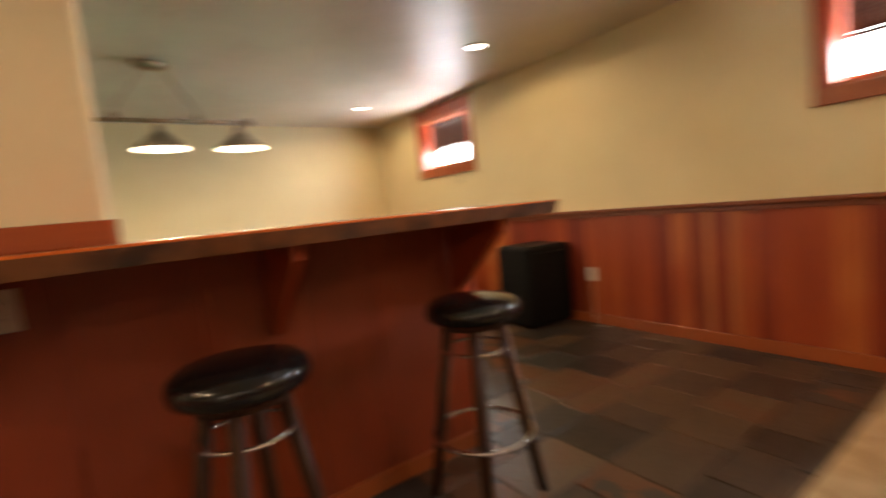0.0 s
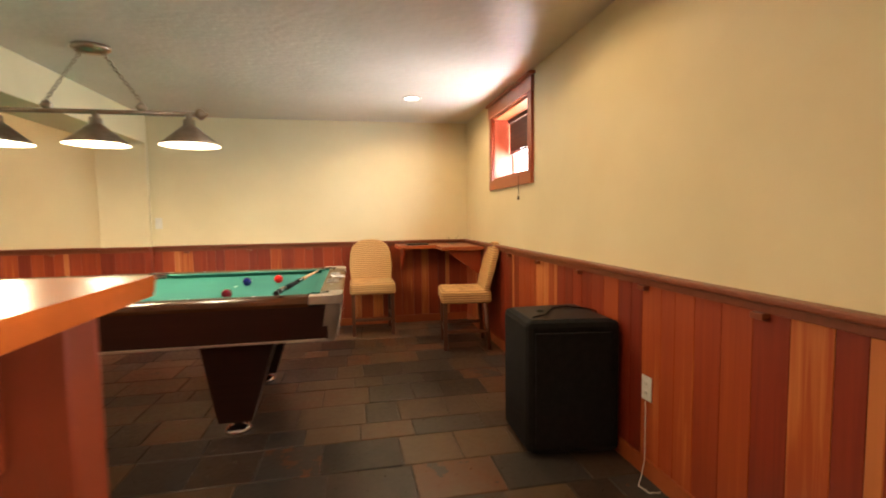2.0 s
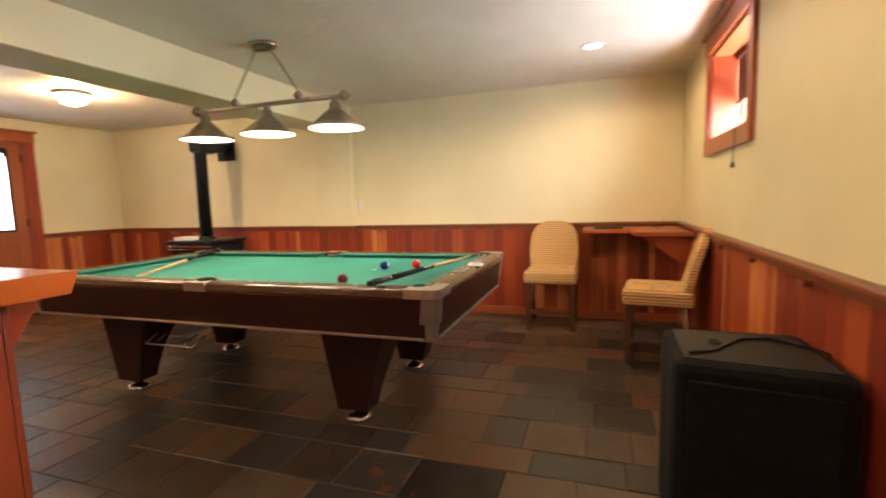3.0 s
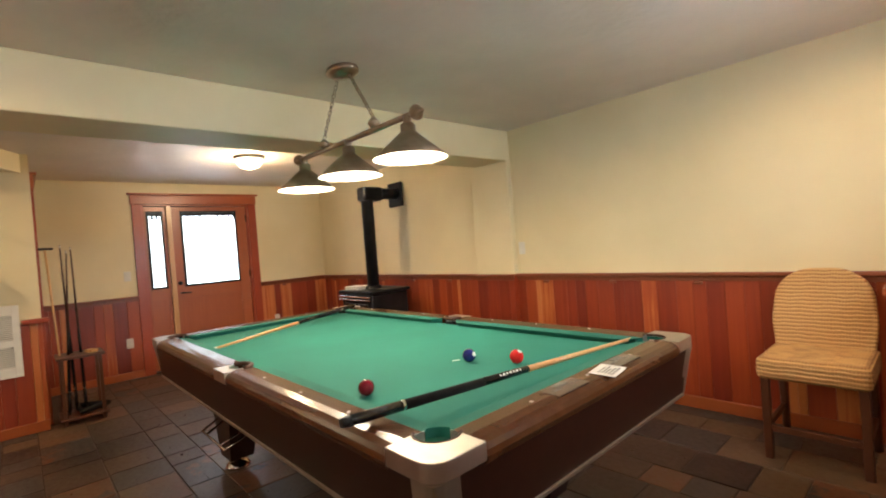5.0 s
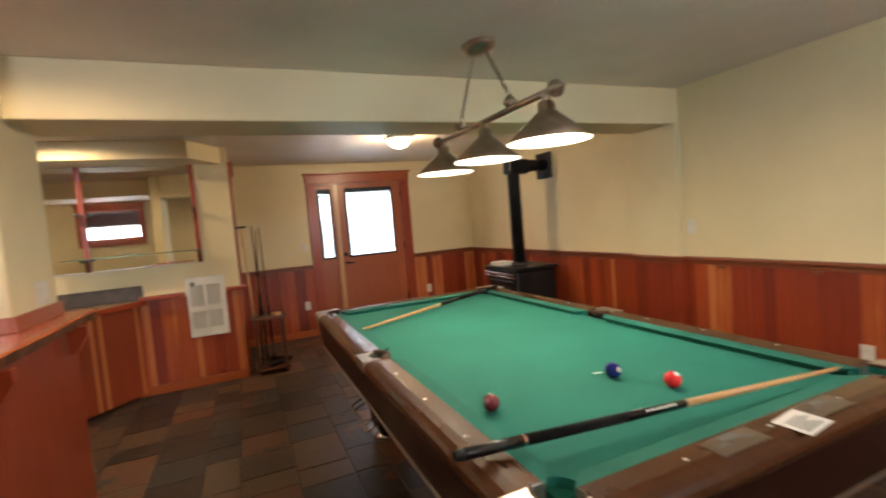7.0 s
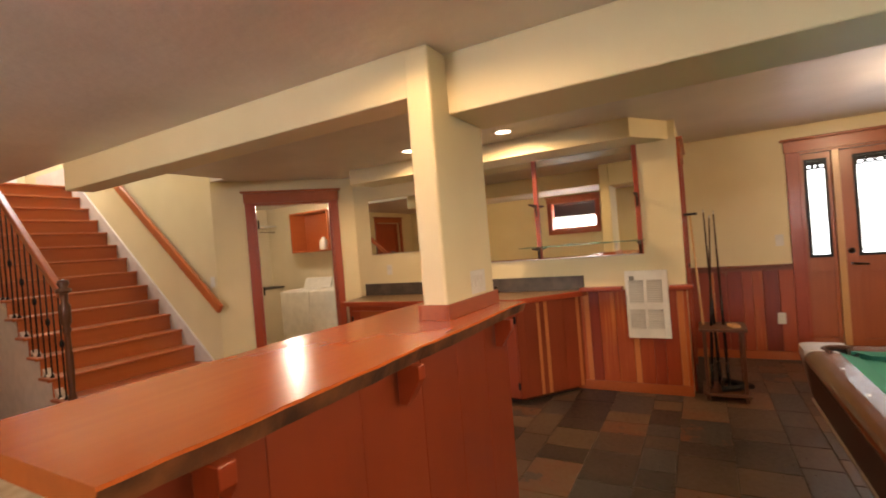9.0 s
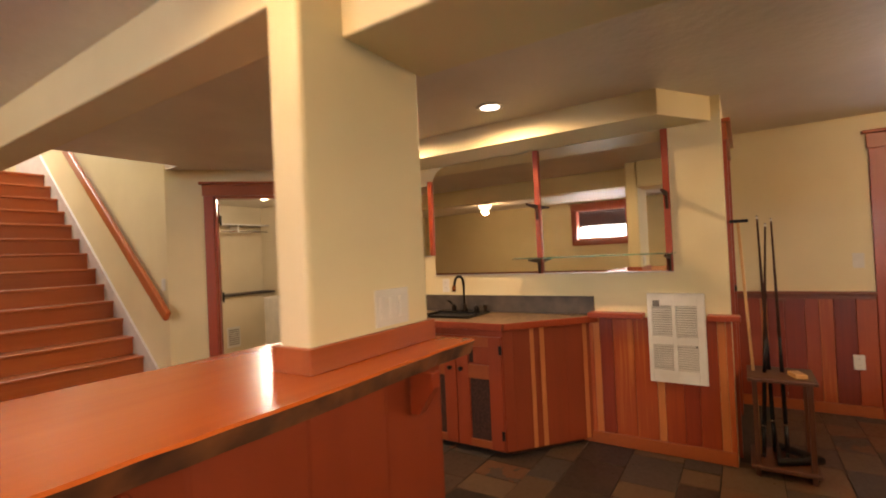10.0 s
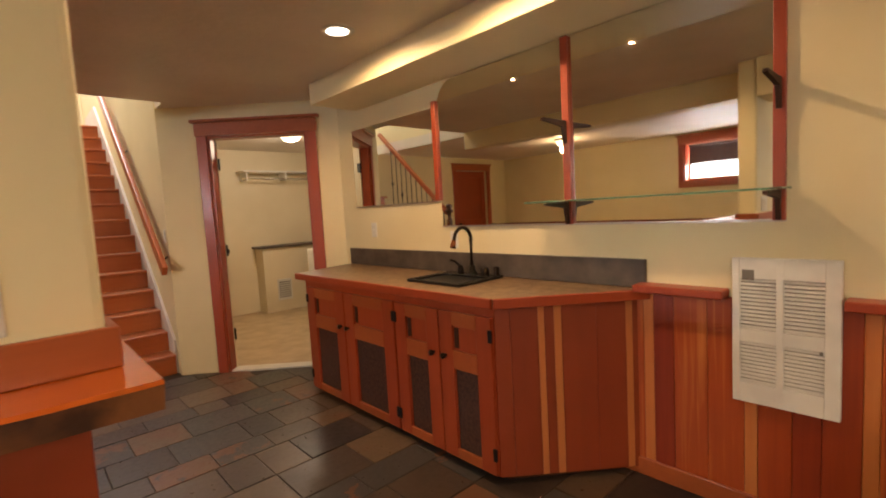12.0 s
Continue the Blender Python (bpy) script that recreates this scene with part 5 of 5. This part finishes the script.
# ---- switches and outlets ----
def plate(m, kind="outlet", gangs=1):
    w = 0.07 + 0.046 * (gangs - 1)
    if kind == "outlet":
        o = thing("outlet", "white electrical wall outlet", "outlet", "wall outlets", m)
    else:
        o = thing("light_switch", "white rocker light switch plate", "light switch", "light switches", m)
    part("cover", box(-w / 2, w / 2, -0.006, 0, -0.057, 0.057, 0.003), M_PLATE, o)
    for g in range(gangs):
        x = (g - (gangs - 1) / 2) * 0.046
        if kind == "outlet":
            for z in (-0.022, 0.022):
                s = part("socket", box(x - 0.016, x + 0.016, -0.008, -0.005, z - 0.014, z + 0.014, 0.002), M_PLATE, o)
                for dx in (-0.006, 0.006):
                    part("slot", box(x + dx - 0.001, x + dx + 0.001, -0.0086, -0.007, z - 0.004, z + 0.005), M_SLOT, s)
        else:
            part("rocker", box(x - 0.0165, x + 0.0165, -0.0105, -0.005, -0.033, 0.033, 0.002), M_PLATE, o)


plate(pose(EAST - 0.015, 2.43, 0.42, 0, 0, -90))
plate(pose(WEST + 0.015, 3.33, 0.415, 0, 0, 90))
plate(pose(WEST + 0.015, 5.08, 0.42, 0, 0, 90))
plate(pose(1.03, NORTH - 0.015, 0.42))
plate(pose(SINK, -0.42, 1.185, 0, 0, 90))
plate(pose(SINK, 0.48, 1.115, 0, 0, 90))
plate(pose(-0.26, PY0 - 0.0, 0.94))
plate(pose(-0.33, COL[3], 1.22, 0, 0, 180), "switch", 3)
plate(pose(WEST, 3.36, 1.19, 0, 0, 90), "switch")
plate(pose(STAIR_R, -1.95, 1.22, 0, 0, 90), "switch")
plate(pose(-0.09, NORTH, 1.19), "switch")
cd = thing("power_cord", "thin white cord hanging from the wall outlet", "cord")
part("wire", tube([(EAST - 0.024, 2.43, 0.36), (EAST - 0.026, 2.425, 0.20), (EAST - 0.03, 2.42, 0.09), (EAST - 0.06, 2.40, 0.02), (EAST - 0.10, 2.36, 0.008), (EAST - 0.09, 2.30, 0.008), (EAST - 0.04, 2.29, 0.008)], 0.0026, 6), M_PLATE, cd)
pc = thing("blind_cord", "thin blind cord with a small tassel below the window", "cord")
part("cord", tube([(EAST - 0.030, 4.07, WIN_N[2] + 0.03), (EAST - 0.032, 4.07, 1.37)], 0.002, 6), M_BRONZE, pc)
part("tassel", lathe([(0.002, 0.03), (0.006, 0.022), (0.010, 0.0), (0.0, -0.002)], 12, pose(EAST - 0.032, 4.07, 1.345), closed=False), M_BRONZE, pc)

# ---- laundry ----
def washer(y0, label, console):
    o = thing("washing_machine", label, "washing machine", "laundry machines")
    part("body", box(-3.90, -3.26, y0, y0 + 0.60, 0.02, 0.90, 0.015), M_WHITE, o)
    part("lid", box(-3.80, -3.30, y0 + 0.06, y0 + 0.54, 0.90, 0.912, 0.004), M_WHITE, o)
    if console:
        part("console", prism([(0, 0), (0.16, 0), (0.09, 0.16), (0, 0.16)], 0.58, Matrix.Translation((-3.90, y0 + 0.59, 0.90)) @ UPRIGHT, 0.005), M_WHITE, o)
    else:
        part("door", box(-3.262, -3.248, y0 + 0.08, y0 + 0.52, 0.30, 0.78, 0.01), M_WHITE, o)
    part("toe_panel", box(-3.88, -3.29, y0 + 0.01, y0 + 0.59, 0, 0.02), M_SLOT, o)


washer(-3.05, "white front panel of a laundry machine", True)
washer(-2.44, "white enamel dryer beside the washer", True)
lg = thing("laundry_ledge", "cream boxed ledge with dark counter top", "ledge")
part("box", box(-3.94, -2.95, -4.0, -3.74, 0, 0.91), M_CREAM, lg)
part("ledge_top", box(-3.945, -2.90, -4.0, -3.70, 0.91, 0.94, 0.005), M_SPLASH, lg)
vent = thing("wall_vent", "small white heater grille low on the ledge", "vent")
part("frame", box(-3.33, -3.12, -3.742, -3.73, 0.16, 0.46, 0.004), M_WHITE, vent)
for i in range(8):
    part("slat", box(-3.31, -3.14, -3.732, -3.726, 0.20 + i * 0.03, 0.212 + i * 0.03), M_SLOT, vent)
ls = thing("closet_shelf", "white shelf and hanging rod on laundry wall", "shelf")
part("board", box(-3.9, -2.78, -4.0, -3.72, 1.97, 1.99, 0.003), M_WHITE, ls)
part("rod", tube([(-3.9, -3.78, 1.88), (-2.78, -3.78, 1.88)], 0.014, 12), M_CHROME, ls)
for x in (-3.4, -2.85):
    part("bracket", box(x, x + 0.02, -3.99, -3.76, 1.86, 1.97, 0.003), M_WHITE, ls)
cu = thing("wall_cubby", "open orange wooden wall cabinet above the machines", "cabinet")
part("back", box(-3.945, -3.93, -3.10, -2.30, 1.48, 2.12), M_STAIR, cu)
for z in (1.48, 2.10):
    part("shelf", box(-3.93, -3.62, -3.10, -2.30, z, z + 0.02), M_STAIR, cu)
for y in (-3.10, -2.32):
    part("side", box(-3.93, -3.62, y, y + 0.02, 1.50, 2.10), M_STAIR, cu)
jr = thing("detergent_jug", "white plastic jug in the wall cabinet", "jug")
part("bottle", lathe([(0.06, 0), (0.065, 0.01), (0.065, 0.14), (0.03, 0.18), (0.03, 0.2)], 20, pose(-3.74, -2.52, 1.501)), M_PLATE, jr)
dm = SLANT @ pose(LD1 - 0.03, -0.10, 0.012, 0, 0, 0)
hinge_pt = dm.translation.copy()
ld = panel_door("door_5", Matrix.Translation(hinge_pt) @ pose(0, 0, 0, 0, 0, -104), 0.78, 2.01, "open white laundry door swung inward", M_CREAM)
for z in (0.25, 1.0, 1.75):
    part("hinge", box(-0.012, 0.03, -0.012, 0.004, z, z + 0.10, 0.003, Matrix.Translation(hinge_pt) @ pose(0, 0, 0, 0, 0, -104)), M_BLACK, ld)

# ---- chair rails, baseboards, wainscot planks ----
PLANK_W = (0.088, 0.112, 0.135)
plank_mesh = {}


def plank(w, h, material):
    key = (round(w, 3), round(h, 3), material.name)
    if key not in plank_mesh:
        plank_mesh[key] = mesh_of("plank", box(0.0006, w - 0.0006, -0.014, 0.0, 0, h, 0.002, seg=1), material)
    return plank_mesh[key]


def wainscot(parent, m, length, h=RAIL - 0.06, z0=0.085, skips=(), rail=True, seed=1, wood_mat=M_PLANK, foot=True, widths=PLANK_W):
    """Boards, baseboard and chair rail on a wall; local x along it, -y into the room."""
    rnd = random.Random(seed)
    spans, s = [], 0.0
    for a, c in sorted(skips):
        spans.append((s, a))
        s = c
    spans.append((s, length))
    for a, c in spans:
        if c - a < 0.02:
            continue
        x = a
        while x < c - 0.004:
            sap = wood_mat is M_PLANK and rnd.random() < 0.13
            w = min(0.045 if sap else rnd.choice(widths), c - x)
            if c - x - w < 0.03:
                w = c - x
            ob = new("plank", plank(w, h - z0, M_SAP if sap else wood_mat))
            ob.matrix_world = m @ pose(x, 0, z0)
            ob.parent = parent
            ob.matrix_parent_inverse = parent.matrix_world.inverted()
            x += w
        if foot:
            part("baseboard", box(a, c, -0.022, 0, 0, z0, 0.004, m), M_TRIM_X, parent)
        if rail:
            part("rail_apron", box(a, c, -0.024, 0, h, h + 0.035, 0.003, m), M_RAIL, parent)
            for k in range(int((c - a) / 0.62)):
                kx = a + 0.3 + k * 0.62
                part("rail_block", box(kx, kx + 0.05, -0.044, -0.014, h - 0.022, h, 0.004, m), M_RAIL, parent)
            part("chair_rail", box(a, c, -0.055, 0, h + 0.035, h + 0.06, 0.007, m), M_RAIL, parent)


wainscot(wall_east, pose(EAST, NORTH, 0, 0, 0, -90), NORTH - SOUTH, seed=3)
wainscot(wall_north, pose(WEST, NORTH, 0), 3.48, seed=4)
wainscot(wall_north, pose(-0.62, NORTH - 0.06, 0), 0.465, seed=5)
part("pilaster_side", box(-0.159, -0.155, NORTH - 0.06, NORTH - 0.0, 0, RAIL - 0.01), M_PLANK, wall_north)
part("pilaster_side", box(-0.62, -0.616, NORTH - 0.06, NORTH - 0.0, 0, RAIL - 0.01), M_PLANK, wall_north)
wainscot(wall_north, pose(-0.155, NORTH, 0), EAST + 0.155, seed=6)
wainscot(wall_west, pose(WEST, 2.55, 0, 0, 0, 90), NORTH - 2.55, skips=[(DOOR_Y0 - 2.55 - 0.1005, DOOR_Y1 - 2.55 + 0.1005)], seed=7)
wainscot(wall_sink, pose(SINK, 1.60, 0, 0, 0, 90), 0.95, seed=8, rail=False)
wainscot(wall_south, pose(EAST, SOUTH, 0, 0, 0, 180), EAST, skips=[(0.49, 1.58)], seed=12)
part("ledge", box(SINK, SINK + 0.10, 1.70, 2.06, RAIL - 0.06, RAIL - 0.025, 0.006), M_TRIM, wall_sink)
part("ledge", box(SINK, SINK + 0.10, 2.425, 2.60, RAIL - 0.06, RAIL - 0.025, 0.006), M_TRIM, wall_sink)
wainscot(bar, pose(PX0, PY0 + 0.015, 0), PX1 - PX0, BZ - 0.05, 0.0, rail=False, seed=9, foot=False, wood_mat=M_BARFRONT, widths=(0.28, 0.34))
wainscot(bar, pose(PX1, PY1 - 0.015, 0, 0, 0, 180), PX1 - PX0, BZ - 0.05, 0.0, rail=False, seed=10, foot=False, wood_mat=M_BARFRONT, widths=(0.28, 0.34))
wainscot(bar, pose(PX1 - 0.015, PY0 + 0.016, 0, 0, 0, 90), PY1 - PY0 - 0.032, BZ - 0.05, 0.0, rail=False, seed=11, foot=False, wood_mat=M_BARFRONT, widths=(0.28, 0.34))
wainscot(bar, pose(PX0 + 0.015, PY1 - 0.016, 0, 0, 0, -90), PY1 - PY0 - 0.032, BZ - 0.05, 0.0, rail=False, seed=13, foot=False, wood_mat=M_BARFRONT, widths=(0.28, 0.34))

# ---- slate tiles: three sizes laid in courses ----
tile_mesh = {}


def tile(w, d):
    key = (round(w, 2), round(d, 2))
    if key not in tile_mesh:
        g = 0.0028
        tile_mesh[key] = mesh_of("tile", box(g, w - g, g, d - g, -0.012, 0, 0.003, seg=1), M_SLATE)
    return tile_mesh[key]


rnd = random.Random(21)
rest_v, rest_f = [], []
y, row, count = SOUTH, 0, 0
while y < NORTH:
    d = (0.305, 0.205, 0.305)[row % 3]
    x = WEST - rnd.random() * 0.3
    while x < EAST:
        w = rnd.choice((0.305, 0.305, 0.205, 0.405))
        x0, x1, y1 = max(x, WEST), min(x + w, EAST), min(y + d, NORTH)
        inside = not (x1 < SINK + 0.02 and y < 2.55)
        if y < -0.8 and (x + w / 2) < -0.02 and (y < -1.9 or (x + w / 2 + 2.63) + (y + 0.86) * 1.12 < -0.15):
            inside = False
        if inside and x1 - x0 > 0.03 and y1 - y > 0.03:
            dz = rnd.uniform(-0.0015, 0.0012)
            near = -1.8 < x0 < 3.2 and 0.2 < y < 5.0
            if near and count < 300 and rnd.random() < 0.95:
                ob = new("tile", tile(x1 - x0, y1 - y))
                ob.location = (x0, y, dz)
                ob.parent = floor
                count += 1
            else:
                k = len(rest_v)
                g = 0.0028
                for zz, ins in ((-0.012, 0.0), (-0.002 + dz, 0.0), (dz, 0.002)):
                    rest_v += [(x0 + g + ins, y + g + ins, zz), (x1 - g - ins, y + g + ins, zz), (x1 - g - ins, y1 - g - ins, zz), (x0 + g + ins, y1 - g - ins, zz)]
                for q in (0, 4):
                    for i in range(4):
                        rest_f.append((k + q + i, k + q + (i + 1) % 4, k + q + 4 + (i + 1) % 4, k + q + 4 + i))
                rest_f.append((k + 8, k + 9, k + 10, k + 11))
        x += w
    y += d
    row += 1
me = bpy.data.meshes.new("tiles_rest")
me.from_pydata(rest_v, [], rest_f)
me.materials.append(M_SLATE)
ob = new("tiles", me)
ob.parent = floor
tagged(ob, "further slate floor tiles", kind="stuff")
